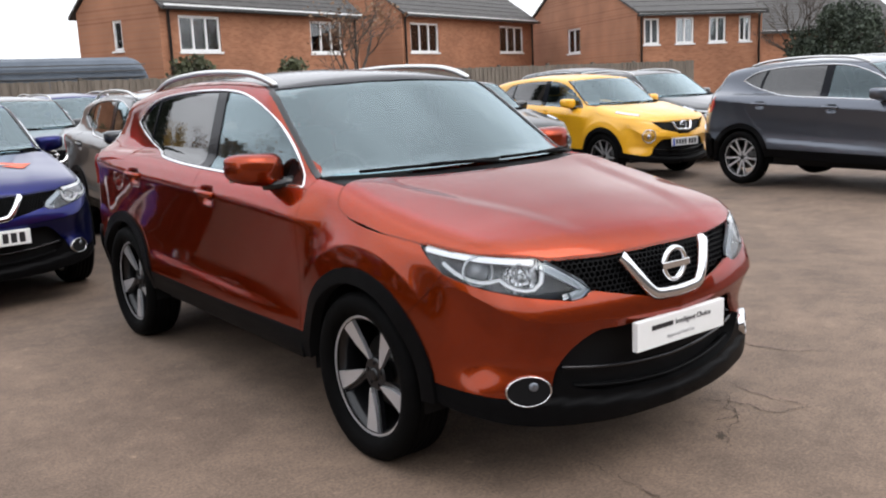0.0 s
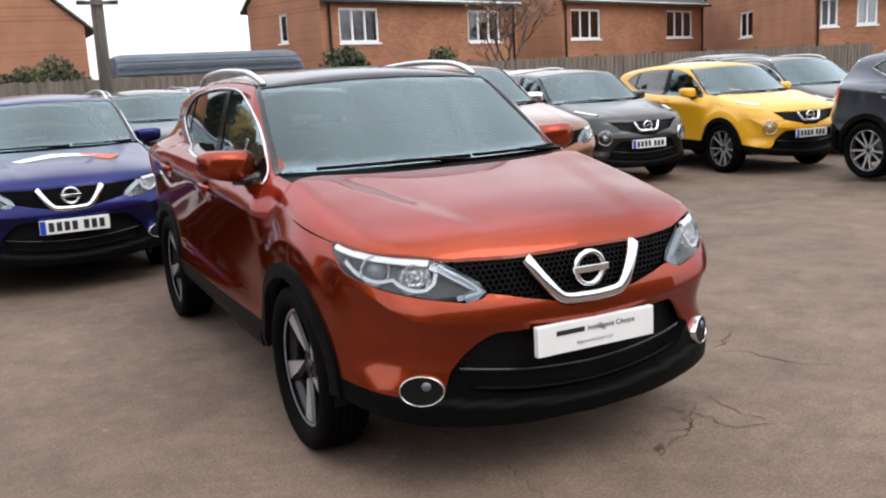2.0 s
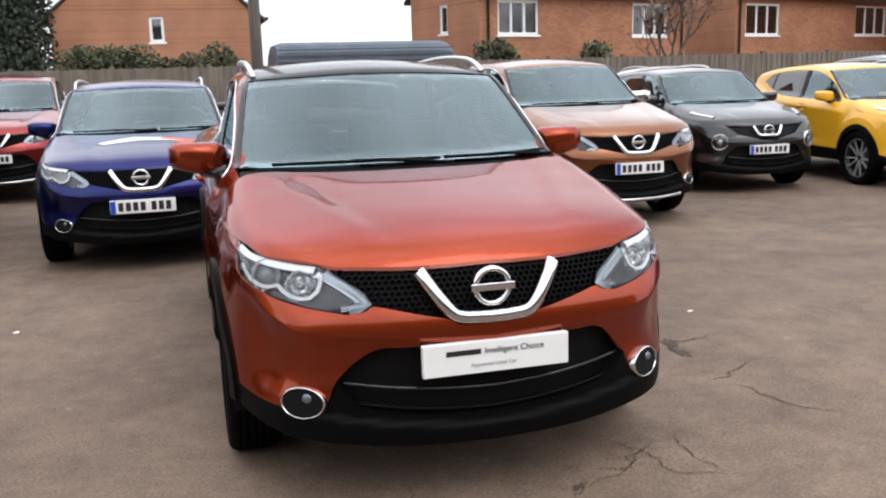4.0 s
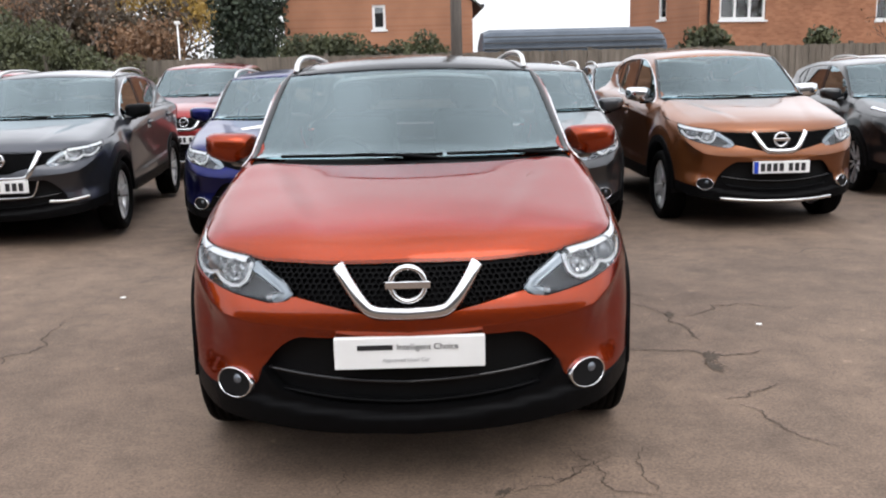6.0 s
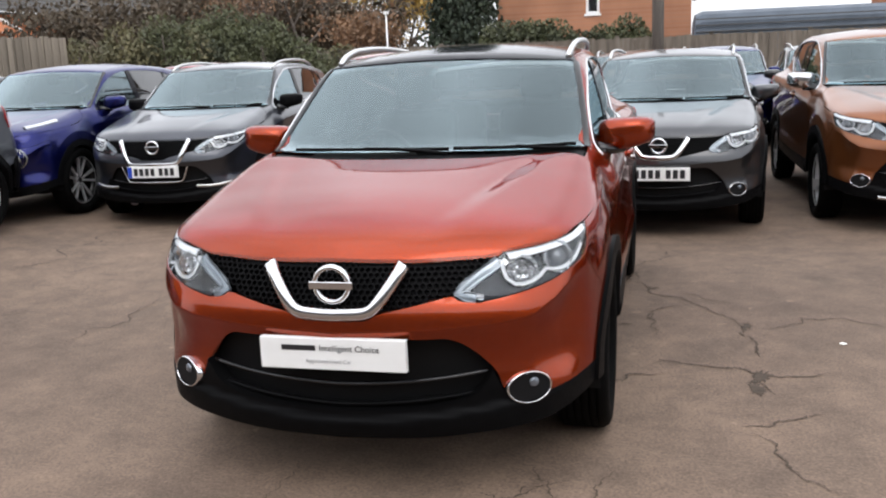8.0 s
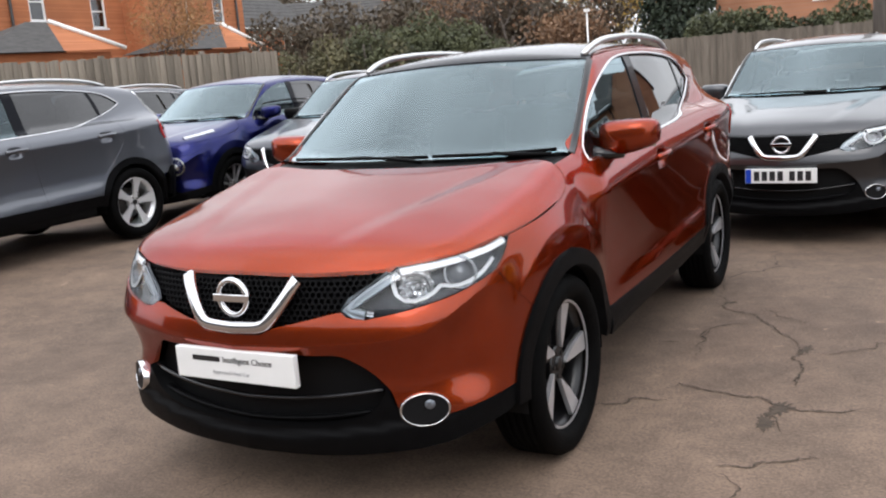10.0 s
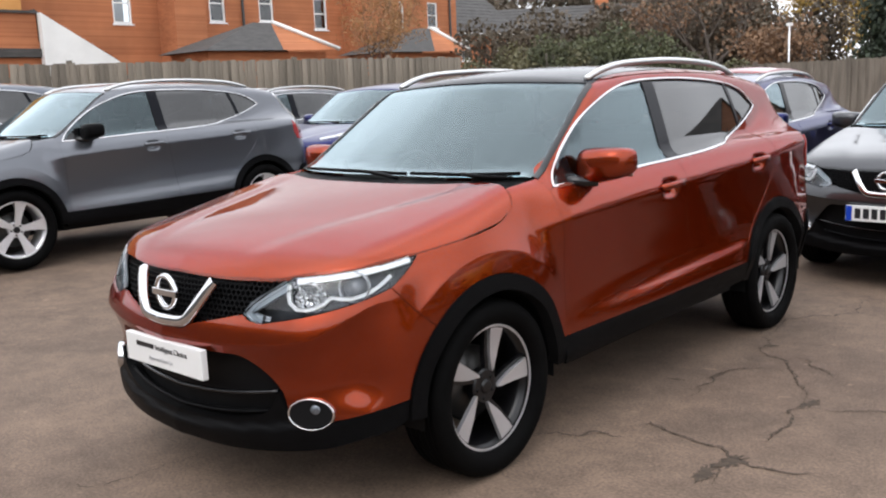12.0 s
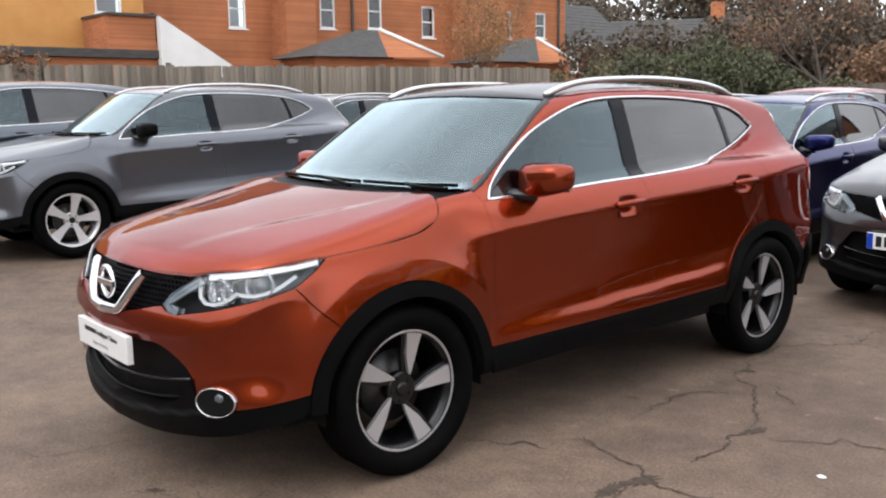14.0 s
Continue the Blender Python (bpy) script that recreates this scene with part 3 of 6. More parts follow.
    s["quarter_window"] = [skin("side", loop_of([top_run(1.065, 1.429), base_run(1.429, 1.15), np.array([base_run(1.15, 1.2)[0], (1.11, 1.36), top_run(1.065, 1.2)[0]])], st), 0.06, off=-0.010, rim=0)]
    s["centre_pillar"] = [skin("side", loop_of([top_run(0.115, 0.21), np.array([top_run(0.21, 0.5)[0], base_run(0.245, 0.5)[0]]), base_run(0.245, 0.145), np.array([base_run(0.145, 0.2)[0], (0.13, 1.3), top_run(0.115, 0.2)[0]])], st), 0.05, off=-0.005, gap=-0.004)]
    s["rear_pillar"] = [skin("side", loop_of([top_run(1.035, 1.065), np.array([top_run(1.065, 1.2)[0], (1.11, 1.36), base_run(1.15, 1.2)[0]]), base_run(1.15, 1.12), np.array([base_run(1.12, 1.2)[0], (1.08, 1.36), top_run(1.035, 1.2)[0]])], st), 0.05, off=-0.006, gap=-0.003)]
    # the nose
    top = np.vstack([resample(MOUTH_TOP, 0.02)[:-1], resample(np.vstack([MOUTH_TOP[-1:], nose([(0.383, -2.081, 0.745)]), nose([(0.41, -2.09, 0.728), (0.464, -2.067, 0.719)])]), 0.02)[:-1], resample(HL_LOW[::-1], 0.02)[:-1]])
    wheel = on("side", arc(FY, HZ, ARCH, 135, 170, 8))
    half = np.vstack([top, resample(nose(SEAM), 0.02)[:-1], resample(flat("nose", wheel), 0.02)[:-1], resample(BLACK_EDGE, 0.02)])
    half[0, 0] = half[-1, 0] = 0.0
    # a crease from the headlamp's outer end down and across above the plate; below it the bumper turns under
    crease_at = lambda ax: np.interp(ax, [0.0, 0.30, 0.55, 0.66, 0.72, 0.80, 0.90], [0.628, 0.634, 0.650, 0.668, 0.705, 0.775, 0.80])

    def fold(p):
        ax, z = np.abs(p[:, 0]), p[:, 2]
        d = z - crease_at(ax)
        u = np.clip(-d / 0.15, 0, 1)
        out = 0.019 * smooth01((0.82 - ax) / 0.22)
        proud = np.where(d > 0, out * np.clip(1 - d / 0.10, 0, 1), out - 0.038 * (1 - (1 - u) ** 2))
        return proud * smooth01((z - 0.38) / 0.14) * smooth01((0.85 - ax) / 0.09)
    a = np.linspace(-0.84, 0.84, 150)
    folds = []
    for d in (-0.012, -0.005, 0.0, 0.005, 0.012):
        folds.append(flat("nose", np.stack([a, nose_mid(0.65) + nose_plan(np.abs(a)), crease_at(np.abs(a)) + d], 1)))
    s["front_bumper"] = [skin("nose", both_halves(half), 0.020, shape=fold, lines=folds)]
    wheel2 = on("side", arc(FY, HZ, ARCH, 170, 179, 4))
    tip = BLACK_EDGE[5]
    lip_line = np.vstack([nose([(0, -2.17, 0.338), (0.16, -2.165, 0.340), (0.32, -2.14, 0.352), (0.46, -2.10, 0.395)]), tip[None, :]])
    lip_line[0, 0] = 0.0
    half = np.vstack([resample(lip_line, 0.02)[:-1], resample(BLACK_EDGE[5::-1], 0.02)[:-1], resample(flat("nose", wheel2), 0.025)[:-1], resample(nose([tuple(wheel2[-1]), (0.84, -1.80, 0.338), (0.74, -1.93, 0.303), (0.55, -2.05, 0.270), (0.30, -2.11, 0.248), (0, -2.135, 0.242)]), 0.025)])
    half[0, 0] = half[-1, 0] = 0.0

    def ledge_out(p):
        ax, z = np.abs(p[:, 0]), p[:, 2]
        return 0.018 * smooth01((0.325 + 0.16 * ax**2 - z) / 0.03) * smooth01((0.80 - ax) / 0.12) * smooth01((z - 0.20) / 0.05)
    s["lower_bumper"] = [skin("nose", both_halves(half), 0.018, shape=ledge_out, rim=0.06)]
    half = np.vstack([resample(BLACK_EDGE[5:][::-1], 0.02)[:-1], resample(lip_line[::-1], 0.02)])
    half[0, 0] = half[-1, 0] = 0.0
    s["lower_grille"] = [skin("nose", both_halves(half), 0.04, gap=-0.004, off=-0.06, rim=0)]
    half = np.vstack([resample(flat("nose", LIP[:5]), 0.02)[:-1], resample(LAMP_INNER[::-1][:3], 0.02)[:-1], resample(MOUTH_TOP[::-1], 0.02)])
    half[0, 0] = half[-1, 0] = 0.0
    s["grille_edge"] = half
    s["upper_grille"] = [skin("nose", both_halves(half), 0.03, gap=-0.006, off=-0.045, rim=0)]
    lamp = np.vstack([resample(flat("nose", LIP[4:]), 0.015)[:-1], resample(HL_BACK, 0.015)[:-1], resample(HL_LOW, 0.015)[:-1], resample(LAMP_INNER, 0.015)[:-1]])
    s["headlamp_lens"] = [skin("nose", lamp, 0.02, gap=0.003, off=-0.002, rim=0.02)]
    s["headlamp_bowl"] = [skin("nose", lamp, 0.02, gap=0.0, off=-0.05, rim=-0.045)]
    # the tail
    tail = lambda pts: flat("tail", pts)
    half = np.array([(0, 2.1, 0.62), (0.5, 2.08, 0.62), (0.80, 1.95, 0.64), (0.86, 1.87, 0.66), (0.86, 1.86, 0.9), (0.80, 1.80, 1.06), (0.6, 1.98, 1.08), (0.3, 2.02, 1.09), (0, 2.04, 1.09)])
    half = np.vstack([resample(tail(half[:4]), st)[:-1], resample(tail(half[3:6]), st)[:-1], resample(tail(half[5:]), st)])
    half[0, 0] = half[-1, 0] = 0.0
    s["tailgate"] = [skin("tail", both_halves(half), 0.04)]
    half = np.vstack([resample(tail([(0, 2.1, 0.28), (0.6, 2.05, 0.28), (0.86, 1.83, 0.36)]), st)[:-1], resample(tail([(0.86, 1.83, 0.36), (0.88, 1.80, 0.60), (0.86, 1.87, 0.66)]), st)[:-1], resample(tail([(0.86, 1.87, 0.66), (0.80, 1.95, 0.64), (0.5, 2.08, 0.62), (0, 2.1, 0.62)]), st)])
    half[0, 0] = half[-1, 0] = 0.0
    s["rear_bumper"] = [skin("tail", both_halves(half), 0.04, off=0.012)]
    half = np.vstack([resample(tail([(0, 2.04, 1.09), (0.3, 2.02, 1.09), (0.6, 1.98, 1.08), (0.80, 1.80, 1.08)]), st)[:-1], resample(tail([(0.80, 1.80, 1.08), (0.72, 1.80, 1.25), (0.62, 1.74, 1.38), (0.52, 1.68, 1.44)]), st)[:-1], resample(tail([(0.52, 1.68, 1.44), (0.3, 1.76, 1.47), (0, 1.8, 1.48)]), st)])
    half[0, 0] = half[-1, 0] = 0.0
    s["rear_screen"] = [skin("tail", both_halves(half), 0.05)]
    lampo = np.vstack([resample(tail([(0.55, 2.0, 1.0), (0.72, 1.9, 1.04), (0.80, 1.70, 1.13)]), st)[:-1], resample(tail([(0.80, 1.70, 1.13), (0.84, 1.72, 1.03), (0.84, 1.80, 0.93)]), st)[:-1], resample(tail([(0.84, 1.80, 0.93), (0.72, 1.93, 0.92), (0.55, 2.02, 0.94)]), st)[:-1], resample(tail([(0.55, 2.02, 0.94), (0.55, 2.0, 1.0)]), st)[:-1]])
    s["tail_lamp"] = [skin("tail", lampo, 0.04, off=0.010)]
    # black plastic along the sill and round the arches
    sill = loop_of([np.array([(-0.885, 0.447), (-0.3, 0.455), (0.268, 0.465), (0.89, 0.478)]), np.array([(0.89, 0.478), (0.89, 0.385)]), np.array([(0.89, 0.385), (0.3, 0.36), (-0.3, 0.345), (-0.888, 0.34)]), np.array([(-0.888, 0.34), (-0.885, 0.447)])], 0.03)
    ledge = lambda p: 0.010 + 0.012 * smooth01((0.415 - p[:, 2]) / 0.03)
    s["sill_trim"] = [skin("side", sill, 0.03, shape=ledge)]
    for name, cy, a0, a1 in (("front_arch_trim", FY, 0, 180), ("rear_arch_trim", RY, -4, 177)):
        ring = loop_of([np.array(arc(cy, HZ, ARCH, a0, a1, 24)), np.array([arc(cy, HZ, ARCH, a1, a0, 2)[0], arc(cy, HZ, 0.383, a1, a0, 2)[0]]), np.array(arc(cy, HZ, 0.383, a1, a0, 24)), np.array([arc(cy, HZ, 0.383, a0, a1, 2)[0], arc(cy, HZ, ARCH, a0, a1, 2)[0]])], 0.025)
        s[name] = [skin("side", ring, 0.022, off=0.014, rim=0.05)]
    return s


SHEETS = car_sheets()
GRILLE_EDGE = both_halves(SHEETS.pop("grille_edge"))
WHOLE = {"bonnet", "windscreen", "cowl", "roof", "front_bumper", "lower_bumper", "upper_grille", "lower_grille", "tailgate", "rear_bumper", "rear_screen"}


RIM = 1.05  # the rims' size against an 18 inch wheel


def wheel_meshes(style):
    """Tyre, rim, spokes and disc of one wheel, its face towards +x."""
    out = {}
    bm = bmesh.new()
    tread = []
    for r, d in ((0.243, 0.055), (0.250, 0.080), (0.264, 0.098), (0.290, 0.107), (0.315, 0.105), (0.333, 0.096), (0.342, 0.080)):
        tread.append((r, d))
    for g in (0.060, 0.030, 0.0, -0.030, -0.060):
        tread += [(0.345, g + 0.011), (0.345, g + 0.003), (0.337, g + 0.002), (0.337, g - 0.002), (0.345, g - 0.003)]
    tread += [(0.342, -0.080), (0.315, -0.105), (0.266, -0.100), (0.243, -0.07)]
    add_lathe(bm, tread, 56)
    out["tyre"] = bm
    bm = bmesh.new()
    add_lathe(bm, [(0.222, 0.066), (0.234, 0.072), (0.238, 0.066), (0.236, 0.050), (0.222, 0.045), (0.214, 0.02), (0.205, -0.10), (0.235, -0.10)], 56)
    out["rim"] = bm
    bm = bmesh.new()
    add_lathe(bm, [(0.0, -0.03), (0.15, -0.03), (0.15, -0.055), (0.05, -0.058), (0.0, -0.058)], 40)
    out["brake_disc"] = bm
    bm = bmesh.new()
    add_lathe(bm, [(0.0, 0.050), (0.020, 0.050), (0.028, 0.047), (0.030, 0.035)], 24)
    out["centre_cap"] = bm
    n = 5

    def plate(bm, outline, x, depth, bevel=0.006):
        f = bm.faces.new([bm.verts.new((x(r), *p)) for r, p in outline])
        e = bmesh.ops.extrude_face_region(bm, geom=[f])
        for v in e["geom"]:
            if isinstance(v, bmesh.types.BMVert):
                v.co.x -= depth
    face = lambda r: 0.046 + 0.020 * (r / 0.23) ** 1.5
    bm, dark = bmesh.new(), bmesh.new()
    for k in range(n):
        a0 = 2 * math.pi * k / n + math.pi / 2
        turn = lambda r, w: (r, (math.cos(a0 + w / r) * r, math.sin(a0 + w / r) * r))
        if style == "blade":
            left = [(0.062, -0.0235), (0.085, -0.028), (0.13, -0.0306), (0.18, -0.033), (0.2285, -0.037)]
            right = [(0.062, -0.018), (0.085, -0.006), (0.13, 0.0136), (0.18, 0.026), (0.2285, 0.037)]
            plate(bm, [turn(r, w) for r, w in left] + [turn(r, w) for r, w in right[::-1]], face, 0.018)
            edge = [(0.05, -0.016), (0.085, -0.004), (0.13, 0.0156), (0.18, 0.028), (0.2285, 0.039)]
            far = [(0.05, 0.004), (0.085, 0.014), (0.13, 0.031), (0.18, 0.042), (0.2285, 0.053)]
            plate(dark, [turn(r, w) for r, w in edge] + [turn(r, w) for r, w in far[::-1]], lambda r: face(r) - 0.014, 0.02)
        elif style == "fork":
            for sgn in (-1, 1):
                left = [(0.05, sgn * 0.012 - 0.010), (0.14, sgn * 0.034 - 0.011), (0.2285, sgn * 0.058 - 0.013)]
                right = [(0.05, sgn * 0.012 + 0.010), (0.14, sgn * 0.034 + 0.011), (0.2285, sgn * 0.058 + 0.013)]
                plate(bm, [turn(r, w) for r, w in left] + [turn(r, w) for r, w in right[::-1]], face, 0.020)
        else:
            left = [(0.045, -0.022), (0.10, -0.026), (0.16, -0.034), (0.2285, -0.050)]
            right = [(r, -w) for r, w in left]
            plate(bm, [turn(r, w) for r, w in left] + [turn(r, w) for r, w in right[::-1]], face, 0.022)
    add_lathe(bm if style != "blade" else dark, [(0.0, 0.040), (0.060, 0.040), (0.066, 0.034), (0.066, 0.0)], 30)
    for k in range(5):
        a = 2 * math.pi * (k + 0.5) / 5 + math.pi / 2
        add_lathe(dark, [(0.0, 0.046), (0.008, 0.046), (0.010, 0.036)], 8, Matrix.Translation((0, 0.045 * math.cos(a), 0.045 * math.sin(a))))
    out["spokes"] = bm
    out["hub"] = dark
    for k in ("rim", "spokes", "hub"):
        for v in out[k].verts:
            v.co.y, v.co.z = v.co.y * RIM, v.co.z * RIM
    return out


WHEEL_CACHE = {}


def add_wheel(car, style, x, y, z, side, steer=0.0):
    """A wheel under a car; side +1 or -1."""
    bright = {"blade": ALLOY, "fork": ALLOY, "star": ALLOYSILVER}[style]
    mats = {"tyre": RUBBER, "rim": ALLOYSILVER if style == "star" else ALLOYDARK, "brake_disc": DISC, "centre_cap": ALLOYDARK, "spokes": bright, "hub": ALLOYDARK}
    if style not in WHEEL_CACHE:
        WHEEL_CACHE[style] = {}
        for k, bm in wheel_meshes(style).items():
            me = bpy.data.meshes.new(k)
            bmesh.ops.recalc_face_normals(bm, faces=bm.faces)
            bm.to_mesh(me)
            bm.free()
            me.polygons.foreach_set("use_smooth", [k not in ("spokes", "hub")] * len(me.polygons))
            me.materials.append(mats[k])
            WHEEL_CACHE[style][k] = me
        lip = bmesh.new()
        add_lathe(lip, [(0.226 * RIM, 0.070), (0.2345 * RIM, 0.0735), (0.239 * RIM, 0.067)], 56)
        me = bpy.data.meshes.new("rim_lip")
        lip.to_mesh(me)
        lip.free()
        me.polygons.foreach_set("use_smooth", [True] * len(me.polygons))
        me.materials.append(bright)
        WHEEL_CACHE[style]["rim_lip"] = me
    w = new("wheel", WHEEL_CACHE[style]["tyre"])
    w.parent = car
    w["label"] = "wheel with a black tyre and alloy spokes"
    w.matrix_basis = pose(x, y, z, 0, 0, steer) @ pose(0, 0, 0, 0, 0, 0 if side > 0 else 180) @ pose(0, 0, 0, -12 if side > 0 else -36, 0, 0)
    for k in ("rim", "rim_lip", "brake_disc", "centre_cap", "spokes", "hub"):
        o = new(k, WHEEL_CACHE[style][k])
        o.parent = w
    return w


def add_plate(car, y, z, kind):
    """A number plate or dealer plate, flat to the bumper."""
    p = box("number_plate" if kind != "dealer" else "dealer_plate", (-0.26, 0.26, y - 0.006, y + 0.020, z - 0.0555, z + 0.0555), PLATEWHITE, car, "white plate with dark lettering", 0.003)
    f = y - 0.0075
    if kind == "dealer":
        words(p, "Intelligent Choice", (-0.045, f, z + 0.012), 0.030, PLATEINK)
        bars(p, [(-0.180, -0.058, z + 0.012, z + 0.030)], f, PLATEINK)
        words(p, "Approved Used Car", (-0.095, f, z - 0.031), 0.020, PLATEGREY)
    else:
        bars(p, [(-0.257, -0.215, z - 0.053, z + 0.053)], f, PLATEBLUE)
        w = [(-0.195 + 0.058 * k + (0.028 if k > 3 else 0)) for k in range(7)]
        bars(p, [(a, a + 0.040, z - 0.036, z + 0.036) for a in w], f - 0.0005, PLATEINK)
    return p


def bars(parent, rects, y, mat):
    for x0, x1, z0, z1 in rects:
        box("printed_bar", (x0, x1, y, y + 0.003, z0, z1), mat, parent)


def words(parent, text, at, size, mat, m=None):
    """Flat lettering that faces -y."""
    c = bpy.data.curves.new("lettering", "FONT")
    c.body, c.size, c.extrude = text, size, 0.0006
    tmp = bpy.data.objects.new("lettering", c)
    scene.collection.objects.link(tmp)
    me = bpy.data.meshes.new_from_object(tmp.evaluated_get(bpy.context.evaluated_depsgraph_get()))
    bpy.data.objects.remove(tmp)
    me.transform((m or Matrix()) @ Matrix.Translation(at) @ pose(0, 0, 0, 90, 0, 0))
    return mesh_part("lettering", me, mat, parent, "printed words", False)


def honeycomb(sc, edge, r):
    """A lattice of thin six-sided cells inside an outline round the nose."""
    lo, hi = edge.min(0), edge.max(0)
    ends = {}
    for j in range(int((hi[1] - lo[1]) / (1.5 * r)) + 2):
        for i in range(int((hi[0] - lo[0]) / (1.732 * r)) + 2):
            c = lo + np.array((1.732 * r * (i + 0.5 * (j % 2)), 1.5 * r * j))
            k = [c + r * np.array((math.sin(radians(60 * q)), math.cos(radians(60 * q)))) for q in range(6)]
            for a, b in zip(k, k[1:] + k[:1]):
                ends[tuple(sorted((tuple(np.round(a, 4)), tuple(np.round(b, 4)))))] = 1
    lines = np.array(list(ends))
    lines = lines[inside_of(edge, lines[:, 0]) & inside_of(edge, lines[:, 1])]
    d = lines[:, 1] - lines[:, 0]
    s = np.stack([-d[:, 1], d[:, 0]], 1)
    s *= 0.0022 / np.linalg.norm(s, axis=1)[:, None]
    bm = bmesh.new()
    rows = []
    for w, o in ((-1.6, -0.042), (-1.0, -0.022), (1.0, -0.022), (1.6, -0.042)):
        for e in (0, 1):
            p = drop("nose", lines[:, e] + s * w)
            rows.append((p + normals_at(p) * o) * np.array(sc))
    for k in range(len(lines)):
        v = [bm.verts.new(r_[k]) for r_ in rows]
        for a in (0, 2, 4):
            bm.faces.new((v[a], v[a + 1], v[a + 3], v[a + 2]))
    return bm


def follow(bm, m):
    """Bends a turned piece back along the corner that it sits on, and places it."""
    for v in bm.verts:
        v.co = m @ Vector((v.co.x - 0.8 * v.co.y**2, v.co.y, v.co.z))


def build_car(name, label, paint, spec):
    """One car with all its parts, its middle at the origin, its nose towards -y."""
    sc = spec.get("scale", (1, 1, 1))
    car = new(name)
    tagged(car, label, "car", spec.get("group", ""))
    mats = {"cowl": CLAD, "windscreen": GLASS_F, "roof": ROOFGLASS if spec.get("glass_roof") else paint, "front_window": GLASS_S, "rear_window": GLASS_D, "quarter_window": GLASS_D, "centre_pillar": ROOFGLASS, "rear_pillar": ROOFGLASS,
            "lower_bumper": CLAD, "upper_grille": DARKMESH, "lower_grille": DARKMESH, "headlamp_lens": LENS, "headlamp_bowl": LAMPDARK, "rear_screen": GLASS_D, "rear_bumper": CLAD, "tail_lamp": REDLENS, "sill_trim": CLAD, "front_arch_trim": CLAD, "rear_arch_trim": CLAD}
    if spec.get("front") == "round":
        mats["headlamp_bowl"] = mats["headlamp_lens"] = paint
    labels = {"windscreen": "clear laminated windscreen", "roof": "black glass roof" if spec.get("glass_roof") else "", "headlamp_lens": "clear headlamp lens", "upper_grille": "black mesh grille", "lower_bumper": "black plastic lower bumper",
              "sill_trim": "black plastic sill trim", "front_arch_trim": "black plastic arch trim", "rear_arch_trim": "black plastic arch trim", "tail_lamp": "red tail lamp", "rear_window": "dark privacy glass", "quarter_window": "dark privacy glass", "front_window": "tinted side glass"}
    skip = set(spec.get("skip", ()))
    obs = {}
    for k, sheets in SHEETS.items():
        if k in skip:
            continue
        mat = mats.get(k, paint)
        ob = mesh_part(k, sheet_mesh(k, sheets, sc), mat, car, labels.get(k, ""))
        obs[k] = ob
        if k not in WHOLE:
            mesh_part(k, sheet_mesh(k, [mirrored(q) for q in sheets], sc), mat, car, labels.get(k, ""))
        if mat in (GLASS_F, GLASS_S, GLASS_D, LENS):
            for o in car.children:
                if o.data and o.data.materials[0] == mat:
                    o.visible_shadow = False
    # bright strip round the side windows
    if spec.get("chrome", True):
        line = loop_of([np.array(DLO_TOP), np.array(DLO_BASE)], 0.02)
        v, f = ribbon("side", line, 0.0105, 0.001, 0.003, closed=True)
        for flip in (False, True):
            mesh_part("window_trim", plain_mesh("window_trim", v, f, sc, flip), CHROME, car, "chrome strip round the windows")
    v, f = ribbon("top", resample(flat("top", SCREEN_SIDE), 0.04), 0.030, 0.0, 0.003)
    for flip in (False, True):
        mesh_part("screen_edge", plain_mesh("screen_edge", v, f, sc, flip), GLOSSBLACK, car, "black windscreen edge")
    # roof rails
    if spec.get("rails", True):
        pts = on("top", [(0.605, -0.27), (0.612, -0.16), (0.615, 0.05), (0.615, 0.5), (0.60, 0.95), (0.575, 1.22), (0.555, 1.38)])
        lift = np.array([0.004, 0.030, 0.046, 0.050, 0.044, 0.028, 0.002])
        pts[:, 2] += lift
        pts = resample(pts, 0.05) * np.array(sc)
        for sgn in (1, -1):
            bm = bmesh.new()
            add_tube(bm, pts * np.array((sgn, 1, 1)), 0.014, 10, 1.15)
            part("roof_rail", bm, spec.get("rail_mat", SATIN), car, "silver roof rail")
    # front
    style = spec.get("front", "v")
    if style == "round":
        # round lamps low in the bumper and slim lamps up on the wings
        for sgn in (1, -1):
            p = drop("nose", nose([(0.60, -2.05, 0.655)]))
            nn = normals_at(p)[0]
            m = Matrix.Translation(Vector(p[0] * np.array(sc) * np.array((sgn, 1, 1)))) @ Vector((nn[0] * sgn, nn[1], nn[2] * 0.3)).to_track_quat("X", "Z").to_matrix().to_4x4()
            bm = bmesh.new()
            add_lathe(bm, [(0.098, -0.03), (0.100, 0.014), (0.094, 0.020), (0.088, 0.010)], 32, m)
            ring = part("lamp_ring", bm, REFLECTOR, car, "silver lamp ring")
            bm = bmesh.new()
            add_lathe(bm, [(0.088, 0.010), (0.07, -0.02), (0.045, -0.03), (0.043, 0.0), (0.03, 0.016), (0.001, 0.022)], 32, m)
            part("round_lamp", bm, REFLECTOR, car, "round headlamp reflector")
            bm = bmesh.new()
            add_lathe(bm, [(0.090, 0.016), (0.07, 0.030), (0.04, 0.038), (0.001, 0.040)], 32, m)
            part("lamp_glass", bm, LENS, car).visible_shadow = False
            strip = on("top", [(0.60, -1.86), (0.68, -1.70), (0.735, -1.50)])
            v, f = ribbon("top", flat("top", strip), 0.055, 0.004, 0.012)
            mesh_part("upper_lamp", plain_mesh("upper_lamp", v, f, sc, sgn < 0), REFLECTOR, car, "slim silver upper lamp")
    else:
        arm = [(0.253, 0.841), (0.216, 0.793), (0.172, 0.738), (0.145, 0.708), (0.128, 0.696), (0.10, 0.689), (0.05, 0.686), (0.0, 0.685)]
